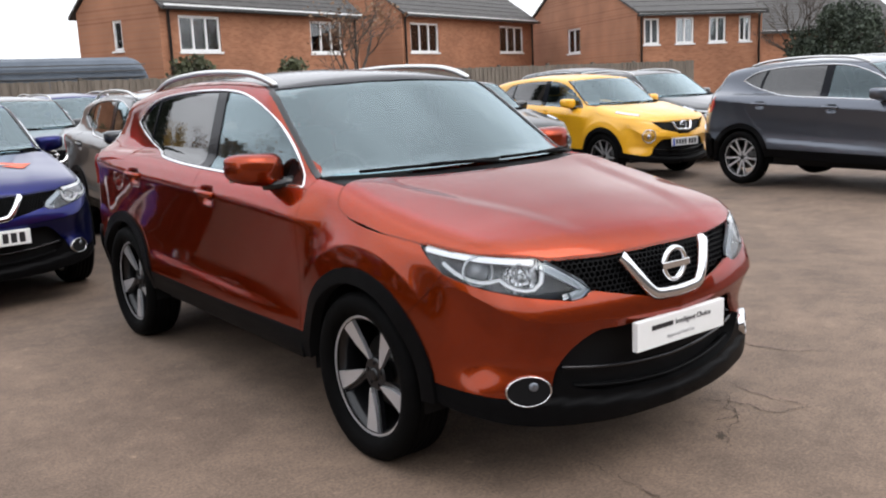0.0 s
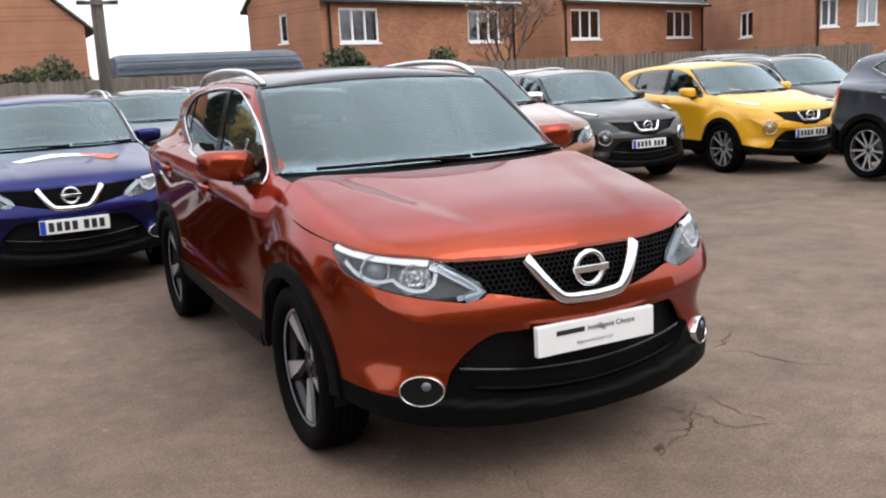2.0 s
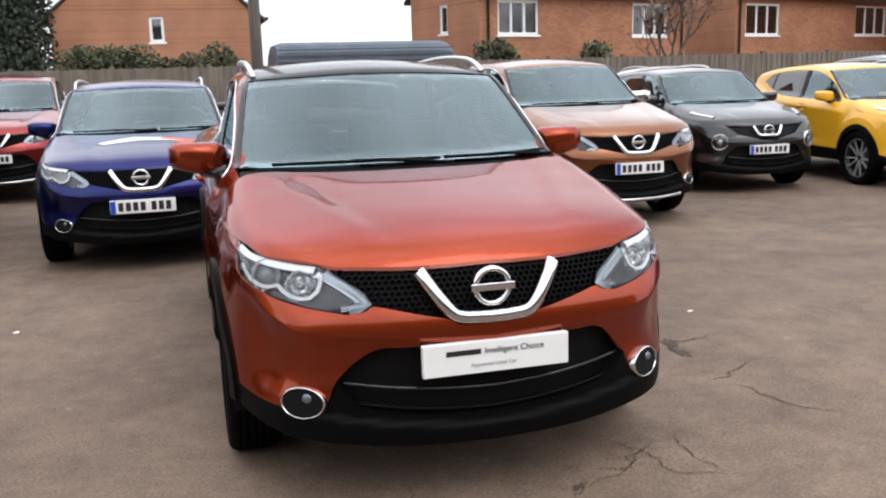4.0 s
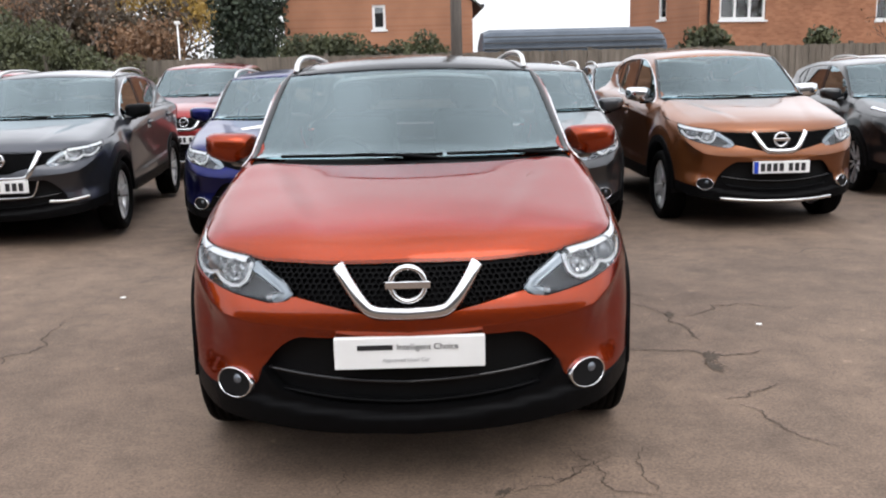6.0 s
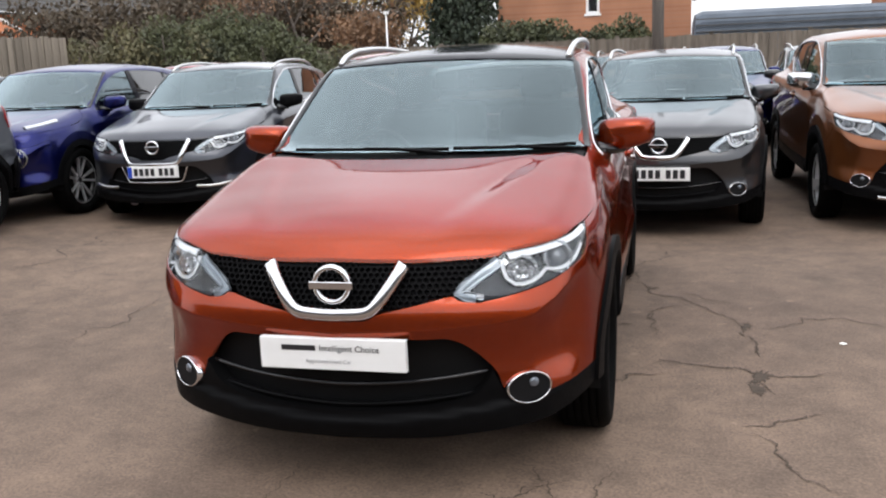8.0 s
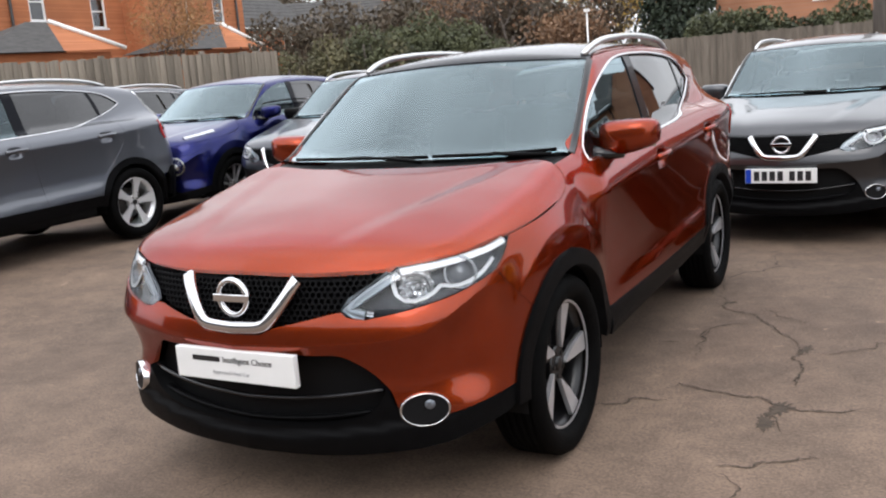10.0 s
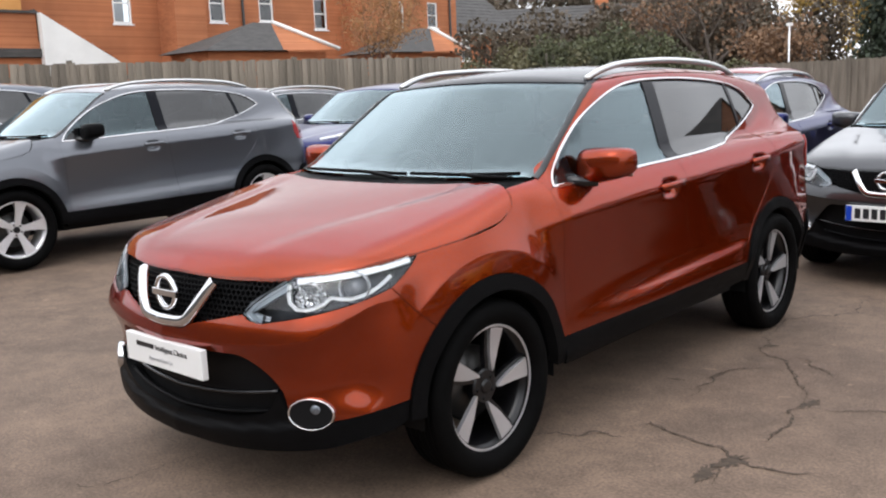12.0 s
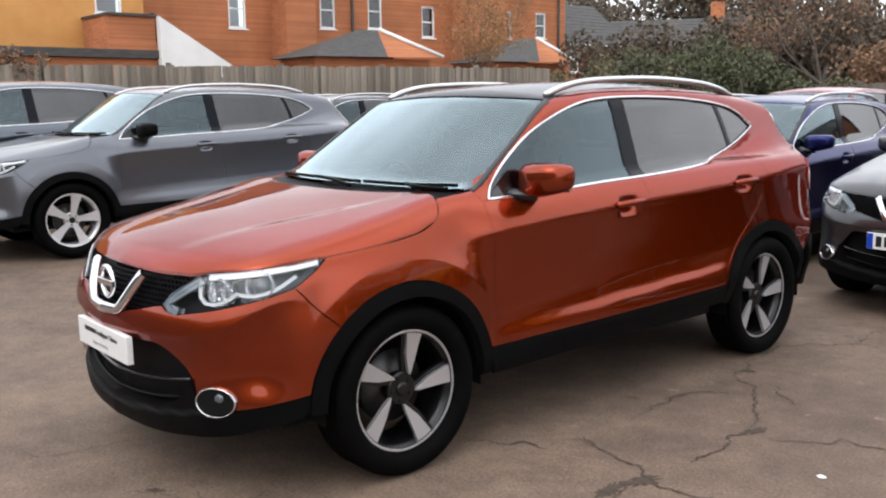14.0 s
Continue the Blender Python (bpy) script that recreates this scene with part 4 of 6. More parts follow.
        if style == "facelift":
            arm = [(0.375, 0.850), (0.315, 0.75), (0.262, 0.655), (0.225, 0.628), (0.12, 0.622), (0.0, 0.622)]
        arm = np.array(arm + [(-x, z) for x, z in arm[-2::-1]])
        line = np.stack([np.arctan2(arm[:, 0], 0.88 - nose_plan(np.abs(arm[:, 0]))) * CYL, arm[:, 1]], 1)
        v, f = ribbon("nose", line, 0.040, 0.010, 0.011, step=0.012)
        mesh_part("grille_strip", plain_mesh("grille_strip", v, f, sc), CHROME, car, "chrome V-shaped grille strip")
        part("grille_mesh", honeycomb(sc, GRILLE_EDGE, 0.0125), HONEYCOMB, car, "black honeycomb grille mesh", False)
    if style == "round":
        arm = np.array([(0.20, 0.835), (0.165, 0.775), (0.135, 0.735), (0.10, 0.725), (0.0, 0.723)])
        arm = np.vstack([arm, arm[-2::-1] * np.array((-1, 1))])
        line = np.stack([np.arctan2(arm[:, 0], 0.88 - nose_plan(np.abs(arm[:, 0]))) * CYL, arm[:, 1]], 1)
        v, f = ribbon("nose", line, 0.032, 0.006, 0.012, step=0.015)
        mesh_part("grille_strip", plain_mesh("grille_strip", v, f, sc), CHROME, car, "small chrome V-shaped grille strip")
    for z, w, curve, mat in ((0.428, 0.46, 0.20, GLOSSBLACK), (0.352, 0.42, 0.24, CLAD)):
        u = np.linspace(-w, w, 31)
        pts = drop("nose", np.stack([u * CYL / 0.80, z + curve * u**2], 1))
        bm = bmesh.new()
        add_tube(bm, (pts - normals_at(pts) * 0.028) * np.array(sc), 0.012, 8, 0.7)
        part("grille_slat", bm, mat, car, "black grille slat")
    if style == "facelift":
        arm = np.array([(0.335, 0.60), (0.30, 0.50), (0.26, 0.455), (0.12, 0.448), (0.0, 0.448)])
        arm = np.vstack([arm, arm[-2::-1] * np.array((-1, 1))])
        line = np.stack([np.arctan2(arm[:, 0], 0.88 - nose_plan(np.abs(arm[:, 0]))) * CYL, arm[:, 1]], 1)
        v, f = ribbon("nose", line, 0.016, 0.004, 0.008, step=0.02)
        mesh_part("lower_grille_strip", plain_mesh("lower_grille_strip", v, f, sc), CHROME, car, "thin chrome strip round the plate")
        for flip in (False, True):
            v, f = ribbon("nose", nose([(0.42, -2.15, 0.405), (0.56, -2.09, 0.40), (0.72, -1.98, 0.425)]), 0.026, 0.006, 0.010)
            mesh_part("bumper_insert", plain_mesh("bumper_insert", v, f, sc, flip), SATIN, car, "silver bumper insert")
    if spec.get("skid"):
        v, f = ribbon("nose", nose([(-0.50, -2.07, 0.285), (-0.25, -2.12, 0.268), (0, -2.14, 0.264), (0.25, -2.12, 0.268), (0.50, -2.07, 0.285)]), 0.024, 0.020, 0.010)
        mesh_part("skid_strip", plain_mesh("skid_strip", v, f, sc), CHROME, car, "chrome strip under the bumper")
    # badge: plain ring and bar
    p = drop("nose", [(0.0, 0.785)])[0] * np.array(sc)
    p[1] -= 0.012
    bm = bmesh.new()
    add_lathe(bm, [(0.050, -0.004), (0.052, 0.008), (0.060, 0.012), (0.068, 0.008), (0.070, -0.004)], 40, Matrix.Translation(Vector(p)) @ pose(0, 0, 0, 0, -8, 0) @ pose(0, 0, 0, 0, 0, -90))
    badge = part("badge", bm, CHROME, car, "chrome ring badge")
    box("badge_bar", (-0.078, 0.078, p[1] - 0.014, p[1] + 0.0, p[2] - 0.013, p[2] + 0.013), CHROME, badge, "chrome bar", 0.003)
    if style != "round":
        # headlamp insides
        for sgn in (1, -1):
            flip = np.array((sgn, 1, 1)) * np.array(sc)
            for c, r in (((0.585, -1.96, 0.812), 0.046), ((0.695, -1.86, 0.842), 0.046)):
                q = drop("nose", nose([c]))
                n1 = normals_at(q)[0]
                q = q[0] - n1 * 0.035
                m = Matrix.Translation(Vector(q * flip)) @ Vector((n1[0] * 0.6 * sgn, n1[1], n1[2] * 0.4)).to_track_quat("X", "Z").to_matrix().to_4x4()
                bm = bmesh.new()
                add_lathe(bm, [(r + 0.012, -0.02), (r + 0.010, 0.014), (r + 0.002, 0.016), (r, 0.0), (r * 0.8, -0.012)], 28, m)
                part("lamp_surround", bm, REFLECTOR if c[0] > 0.6 else FACETS, car)
                bm = bmesh.new()
                add_lathe(bm, [(r * 0.82, -0.012), (r * 0.75, 0.006), (r * 0.45, 0.020), (0.001, 0.025)], 28, m)
                part("projector_lens", bm, FACETS if c[0] < 0.6 else PROJECTOR, car, "clear headlamp projector")
            guide = resample(np.vstack([LAMP_INNER[-1:] + np.array([(0.01, -0.012)]), flat("nose", LIP[5:6]) + np.array([(0, -0.012)]), flat("nose", LIP[6:7]) + np.array([(-0.03, -0.010)])]), 0.03)
            v, f = ribbon("nose", guide, 0.020, -0.016, 0.010)
            mesh_part("light_guide", plain_mesh("light_guide", v, f, sc, sgn < 0), LIGHTBAR, car, "white daytime light strip")
            guide = nose([(0.525, -1.99, 0.850), (0.535, -2.0, 0.795), (0.575, -1.99, 0.768), (0.625, -1.95, 0.782), (0.650, -1.92, 0.810), (0.685, -1.89, 0.800), (0.735, -1.83, 0.818), (0.770, -1.76, 0.865)])
            v, f = ribbon("nose", guide, 0.013, -0.020, 0.010)
            mesh_part("light_guide", plain_mesh("light_guide", v, f, sc, sgn < 0), LIGHTBAR, car, "white daytime light strip")
            guide = resample(np.array([LAMP_INNER[-1] + np.array((0.005, -0.02)), LAMP_INNER[2] + np.array((0.045, 0.012)), LAMP_INNER[0] + np.array((0.02, 0.016))]), 0.03)
            v, f = ribbon("nose", guide, 0.020, -0.026, 0.006)
            mesh_part("lamp_band", plain_mesh("lamp_band", ribbon("nose", guide + np.array((-0.024, -0.003)), 0.034, -0.018, 0.006)[0], f, sc, sgn < 0), LAMPBAND, car, "pale grey lamp edge")
            mesh_part("indicator", plain_mesh("indicator", v, f, sc, sgn < 0), REFLECTOR, car, "silver indicator reflector")
    # fog lamps
    for sgn in (1, -1) if style == "v" else ():
        flip = np.array((sgn, 1, 1)) * np.array(sc)
        q = drop("nose", nose([(0.642, -2.04, 0.408)]))
        n1 = normals_at(q)[0]
        q = q[0] + n1 * 0.0035
        m = Matrix.Translation(Vector(q * flip)) @ Vector((n1[0] * 1.08 * sgn, n1[1], 0.08)).to_track_quat("X", "Z").to_matrix().to_4x4() @ Matrix.Diagonal((1, 1.40, 0.93, 1))
        bm = bmesh.new()
        add_lathe(bm, [(0.0590, -0.03), (0.060, 0.007), (0.0575, 0.011), (0.0550, 0.0095), (0.054, 0.004)], 40)
        follow(bm, m)
        ring = part("fog_lamp_ring", bm, CHROME, car, "chrome fog lamp ring")
        bm = bmesh.new()
        add_lathe(bm, [(0.0555, 0.0075), (0.052, 0.007), (0.040, 0.0065), (0.020, 0.0065), (0.001, 0.0065)], 32)
        follow(bm, m)
        part("fog_lamp_well", bm, DARKMESH, ring)
        bm = bmesh.new()
        add_lathe(bm, [(0.017, -0.03), (0.018, 0.009), (0.013, 0.012), (0.001, 0.013)], 24, m @ Matrix.Translation((0, 0.012, 0.018)) @ Matrix.Diagonal((1, 1 / 1.4, 1, 1)))
        part("fog_lamp_lens", bm, LAMPGREY, ring)
    # mirrors
    for sgn in (1, -1):
        bm = bmesh.new()
        bmesh.ops.create_uvsphere(bm, u_segments=28, v_segments=18, radius=1.0)
        for v in bm.verts:
            x, y, z = v.co
            e = lambda a, p: math.copysign(abs(a) ** p, a)
            x, y, z = e(x, 0.50), e(y, 0.80), e(z, 0.50)
            x2 = x * 0.134
            y2 = (y * 0.085 if y < 0 else y * 0.055)
            z2 = z * (0.074 - 0.013 * x) + 0.006 * x
            v.co = Vector(((0.905 + x2) * sgn, -0.60 + y2 + 0.035 * (x2 / 0.13) ** 2, 1.142 + z2 + 0.010 * x2 / 0.13))
            v.co = Vector((v.co.x * sc[0], v.co.y * sc[1], v.co.z * sc[2]))
        part("door_mirror", bm, spec.get("mirror", paint), car, "door mirror shell")
        mirror = car.children[-1]
        bm = bmesh.new()
        pts = [(0.765 * sgn, -0.70, 1.085), (0.82 * sgn, -0.665, 1.075), (0.89 * sgn, -0.62, 1.075)]
        add_tube(bm, [Vector((q[0] * sc[0], q[1] * sc[1], q[2] * sc[2])) for q in pts], [0.04, 0.034, 0.03], 10, 0.8)
        part("mirror_foot", bm, GLOSSBLACK, mirror)
        bm = bmesh.new()
        add_box(bm, (0.815 if sgn > 0 else -1.015) * sc[0], (1.015 if sgn > 0 else -0.815) * sc[0], -0.553 * sc[1], -0.545 * sc[1], 1.090 * sc[2], 1.190 * sc[2], 0.003)
        part("mirror_glass", bm, CHROME, mirror)
        # the dark corner of the window that carries the mirror
        tri = loop_of([np.array([(-0.825, 1.074), (-0.66, 1.185)]), np.array([(-0.66, 1.185), (-0.635, 1.078)]), np.array([(-0.635, 1.078), (-0.825, 1.074)])], 0.03)
        sh = skin("side", tri, 0.05, off=-0.003, gap=0.0, rim=0)
        mesh_part("mirror_corner", sheet_mesh("mirror_corner", [sh if sgn > 0 else mirrored(sh)], sc), GLOSSBLACK, car)
        # door handles
        for nm, hy, hz in (("front_handle", 0.03, 0.990), ("rear_handle", 1.03, 1.032)):
            q = drop("side", [(hy - 0.105, hz - 0.002), (hy - 0.05, hz + 0.004), (hy + 0.03, hz + 0.007), (hy + 0.105, hz + 0.006)])
            q[:, 0] = q[[0, 0, 3, 3], 0] + np.array([0.002, 0.018, 0.020, 0.004])
            bm = bmesh.new()
            add_tube(bm, resample(q, 0.02) * np.array((sgn, 1, 1)) * np.array(sc), 0.012, 10, 1.35)
            part("door_handle", bm, paint, car, "painted door handle")
    # wipers
    for pts in ([(-0.60, -0.968), (-0.25, -1.012), (0.15, -1.028)], [(0.17, -1.020), (0.45, -0.990), (0.70, -0.912)]):
        a = drop("top", pts)
        a[:, 2] += 0.010
        a = resample(a, 0.05) * np.array(sc)
        bm = bmesh.new()
        add_tube(bm, a, 0.0085, 6)
        wiper = part("wiper", bm, CLAD, car, "black wiper blade")
        bm = bmesh.new()
        b = drop("top", [(pts[2][0], pts[2][1] - 0.055), ((pts[1][0] + pts[2][0]) / 2, pts[1][1] - 0.035), (pts[1][0], pts[1][1] - 0.004)])
        b[:, 2] += np.array([0.002, 0.014, 0.014])
        add_tube(bm, resample(b, 0.04) * np.array(sc), 0.009, 6)
        part("wiper_arm", bm, CLAD, wiper)
    # floor, wheel housings and cabin
    grow = Matrix.Diagonal((*sc, 1))
    box("floor_pan", (-0.70, 0.70, -1.80, 1.90, 0.265, 0.30), DARKMESH, car, m=grow)
    box("bumper_tray", (-0.50, 0.50, -2.075, -1.79, 0.285, 0.318), DARKMESH, car, "black tray inside the bumper", m=grow)
    box("cabin_floor", (-0.80, 0.80, -0.86, 0.86, 0.31, 0.52), DARKMESH, car, m=grow)
    box("radiator", (-0.74, 0.74, -1.85, -1.78, 0.31, 0.78), DARKMESH, car, m=grow)
    box("boot_floor", (-0.70, 0.70, 1.78, 1.9, 0.31, 0.98), DARKMESH, car, m=grow)
    box("engine_cover", (-0.58, 0.58, -1.76, -0.95, 0.82, 0.88), DARKMESH, car, m=grow)
    for cy in (FY, RY):
        box("axle_housing", (-0.60, 0.60, cy - 0.42, cy + 0.42, 0.31, 0.80), DARKMESH, car, m=grow)
        for sgn in (1, -1):
            bm = bmesh.new()
            prev = None
            for y, z in arc(cy, HZ, 0.395, -8, 188, 15):
                row = [bm.verts.new(grow @ Vector((q * sgn, y, z))) for q in (0.602, 0.86)]
                if prev:
                    bm.faces.new((prev[0], prev[1], row[1], row[0]))
                prev = row
            part("wheel_housing", bm, DARKMESH, car, "black wheel housing")
    bm = bmesh.new()
    add_box(bm, -0.70, 0.70, -0.95, -0.52, 0.60, 1.02, 0.05)
    add_box(bm, -0.66, -0.14, -0.72, -0.48, 0.98, 1.07, 0.03)
    add_box(bm, -0.12, 0.12, -0.5, 0.5, 0.5, 0.78, 0.04)
    for v in bm.verts:
        v.co = Vector((v.co.x * sc[0], v.co.y * sc[1], v.co.z * sc[2]))
    part("dashboard", bm, TRIM, car, "dark dashboard")
    bm = bmesh.new()
    m = Matrix.Translation((-0.36 * sc[0], -0.42 * sc[1], 0.98 * sc[2])) @ pose(0, 0, 0, -25, 0, 90)
    add_lathe(bm, [(0.17, 0.0), (0.178, 0.014), (0.19, 0.016), (0.198, 0.0), (0.19, -0.016), (0.178, -0.014), (0.17, 0.0)], 32, m)
    add_box(bm, -0.02, 0.02, -0.17, 0.17, -0.03, 0.03, 0.0, m)
    part("steering_wheel", bm, TRIM, car, "black steering wheel")
    for x, y in ((-0.37, 0.05), (0.37, 0.05), (-0.37, 0.95), (0.37, 0.95)):
        bm = bmesh.new()
        add_box(bm, x - 0.25, x + 0.25, y - 0.25, y + 0.25, 0.52, 0.72, 0.06)
        add_box(bm, -0.24, 0.24, -0.06, 0.07, 0, 0.56, 0.05, pose(x, y + 0.22, 0.68, -14, 0, 0))
        add_box(bm, -0.12, 0.12, -0.05, 0.05, 0.60, 0.76, 0.04, pose(x, y + 0.22, 0.68, -14, 0, 0))
        for v in bm.verts:
            v.co = Vector((v.co.x * sc[0], v.co.y * sc[1], v.co.z * sc[2]))
        part("seat", bm, CLOTH, car, "dark cloth seat")
    bm = bmesh.new()
    add_box(bm, -0.06, 0.06, -0.40, -0.36, 1.36, 1.45, 0.015)
    add_box(bm, -0.11, 0.11, -0.27, -0.24, 1.36, 1.42, 0.012)
    for v in bm.verts:
        v.co = Vector((v.co.x * sc[0], v.co.y * sc[1], v.co.z * sc[2]))
    part("inner_mirror", bm, TRIM, car)
    # wheels
    for sgn in (1, -1):
        for cy in (FY, RY):
            add_wheel(car, spec.get("wheel", "star"), 0.778 * sc[0] * sgn, cy * sc[1], 0.345, sgn)
    add_plate(car, (-2.187 - 0.018) * sc[1], 0.553 * sc[2], spec.get("plate", "number"))
    return car


def recolour(car, old, paint):
    for o in car.children_recursive:
        if o.type == "MESH" and len(o.material_slots) and o.material_slots[0].material == old:
            o.material_slots[0].link = "OBJECT"
            o.material_slots[0].material = paint


hero = build_car("crossover_car", "burnt orange crossover car with black glass roof and alloy wheels", PAINT["orange"], {"wheel": "blade", "glass_roof": True, "plate": "dealer", "group": "cars on the lot"})

# ---- ground ----
def ground_z(x, y):
    d = -0.05 * smooth01((y - 1.2) / 2.0) * smooth01((14 - y) / 6)
    return d + 0.12 * smooth01((-x - 2.6) / 3.0)


def asphalt():
    """Worn asphalt: large stains, patches, and pale and dark grit."""
    m = material("worn_asphalt", rough=0.85)
    b = m.node_tree.nodes["Principled BSDF"]
    co = node(m, "ShaderNodeTexCoord").outputs["Object"]

    def noise_of(scale, detail, lo, hi, to_lo, to_hi, rough=0.6):
        n = node(m, "ShaderNodeTexNoise", Scale=scale, Detail=detail, Roughness=rough)
        wire(m, co, n.inputs["Vector"])
        r = node(m, "ShaderNodeMapRange", From_Min=lo, From_Max=hi, To_Min=to_lo, To_Max=to_hi)
        wire(m, n.outputs[0], r.inputs[0])
        return r.outputs[0], n.outputs[0]
    big, _ = noise_of(0.28, 8, 0.35, 0.68, 0.0, 1.0, 0.7)
    mid, _ = noise_of(2.6, 9, 0.3, 0.7, 0.58, 1.36, 0.8)
    grit, raw = noise_of(75.0, 3, 0.3, 0.7, 0.62, 1.38, 0.7)
    x = node(m, "ShaderNodeMix")
    x.data_type = "RGBA"
    x.inputs[6].default_value = (0.094, 0.0625, 0.0440, 1)
    x.inputs[7].default_value = (0.182, 0.1255, 0.0890, 1)
    wire(m, big, x.inputs[0])
    last = x.outputs[2]
    # brown damp stains and pale trodden specks
    stain, _ = noise_of(1.1, 7, 0.57, 0.72, 1.0, 0.58, 0.65)
    speck, _ = noise_of(9.0, 2, 0.70, 0.78, 1.0, 1.55, 0.5)
    for f in (mid, grit, stain, speck):
        k = node(m, "ShaderNodeMix")
        k.data_type, k.blend_type = "RGBA", "MULTIPLY"
        k.inputs[0].default_value = 1.0
        wire(m, last, k.inputs[6])
        wire(m, f, k.inputs[7])
        last = k.outputs[2]
    wire(m, last, b.inputs["Base Color"])
    u = node(m, "ShaderNodeBump", Strength=0.35, Distance=0.006)
    wire(m, raw, u.inputs["Height"])
    wire(m, u.outputs[0], b.inputs["Normal"])
    return m


ASPHALT = asphalt()
xs = sorted(set(np.round(np.concatenate([np.linspace(-14, 14, 57), [-400, -200, -100, -60, -40, -30, -20, 20, 30, 40, 60, 100, 200, 400]]), 3)))
ys = sorted(set(np.round(np.concatenate([np.linspace(-10, 20, 61), [-400, -200, -100, -50, -20, 30, 45, 60, 100, 200, 400]]), 3)))
gv = [(x, y, float(ground_z(x, y))) for y in ys for x in xs]
gf = [(j * len(xs) + i, j * len(xs) + i + 1, (j + 1) * len(xs) + i + 1, (j + 1) * len(xs) + i) for j in range(len(ys) - 1) for i in range(len(xs) - 1)]
gm = bpy.data.meshes.new("ground")
gm.from_pydata(gv, [], gf)
tagged(mesh_part("ground", gm, ASPHALT), "worn brown-grey asphalt of the car lot", "ground", kind="structure")

# cracks in the asphalt, filled with dark dirt
DIRT = mottled(material("crack_dirt", rough=0.95), [(0.3, (0.036, 0.026, 0.018)), (0.7, (0.080, 0.057, 0.040))], 30)
CRACKS = [
    [(0.74, 1.25), (0.88, 1.08), (1.0, 0.96), (1.04, 0.77), (1.13, 0.72), (1.25, 0.57), (1.37, 0.39), (1.47, 0.26), (1.55, 0.07)],
    [(1.55, 0.07), (1.49, -0.04), (1.56, -0.17), (1.54, -0.33), (1.56, -0.42)],
    [(1.25, 0.55), (1.09, 0.47), (1.01, 0.36), (1.02, 0.09), (1.03, -0.1)],
    [(1.2, 0.79), (1.34, 0.68), (1.47, 0.58)],
    [(0.92, 1.08), (0.91, 1.38), (0.93, 1.68), (1.06, 1.80), (1.02, 2.6)],
    [(0.73, -0.95), (0.84, -0.85), (0.92, -0.79), (0.93, -0.73), (1.01, -0.74), (1.09, -0.70)],
    [(1.02, -0.59), (1.07, -0.50), (1.2, -0.56), (1.31, -0.58), (1.43, -0.58), (1.51, -0.66), (1.53, -0.80), (1.58, -0.95)],
    [(1.51, -0.66), (1.64, -0.68), (1.85, -0.60)],
    [(1.55, 0.07), (1.72, 0.14), (1.83, 0.20), (1.84, 0.31), (1.95, 0.29), (2.02, 0.33), (2.5, 0.25)],
    [(1.43, -1.38), (1.50, -1.56), (1.53, -1.65), (1.60, -1.78), (1.72, -1.86)],
    [(1.40, -1.31), (1.55, -1.23), (1.75, -1.14)],
    [(0.89, -1.76), (0.85, -1.95), (0.86, -2.03), (0.80, -2.3)],
    [(0.60, -1.80), (0.65, -1.91), (0.70, -2.07), (0.70, -2.14), (0.95, -2.25)],
    [(-0.29, -1.90), (-0.28, -2.14), (-0.30, -2.34), (-0.42, -2.52)],
    [(0.77, -1.87), (0.60, -1.98), (0.42, -2.12), (0.19, -2.24)],
    [(0.43, -2.05), (0.52, -2.08), (0.66, -1.97)],
    [(-2.27, -0.64), (-2.30, -0.36), (-2.13, -0.17), (-2.2, 0.5)],
    [(-3.93, 0.89), (-3.72, 1.29), (-3.85, 2.1), (-3.97, 2.75)],
    [(2.6, 1.9), (3.3, 2.05), (4.1, 1.75), (5.0, 1.9)],
]
crack_rng = random.Random(2)
for line in CRACKS:
    p = [Vector((x, y, 0)) for x, y in line]
    for _ in range(4):
        q = []
        for a, b in zip(p, p[1:]):
            d = b - a
            q += [a, (a + b) / 2 + Vector((-d.y, d.x, 0)) * crack_rng.uniform(-0.24, 0.24)]
        p = q + [p[-1]]
    bm = bmesh.new()
    prev = None
    for k, c in enumerate(p):
        d = (p[min(k + 1, len(p) - 1)] - p[max(k - 1, 0)]).normalized()
        w = crack_rng.uniform(0.0015, 0.0068) * (1.8 if crack_rng.random() < 0.14 else 1) * (0.5 if c.y < -1.7 else 1.0) * min(1.0, 4 * k / len(p) + 0.15, 4 * (len(p) - 1 - k) / len(p) + 0.15)
        n = Vector((-d.y, d.x, 0)) * w
        z = Vector((0, 0, float(ground_z(c.x, c.y)) + 0.004))
        row = [bm.verts.new(c - n + z), bm.verts.new(c + n + z)]
        if prev:
            bm.faces.new((prev[0], prev[1], row[1], row[0]))
        prev = row
    tagged(part("ground_crack", bm, DIRT, None, "", False), "dark jagged crack in the worn asphalt", "crack", kind="structure")

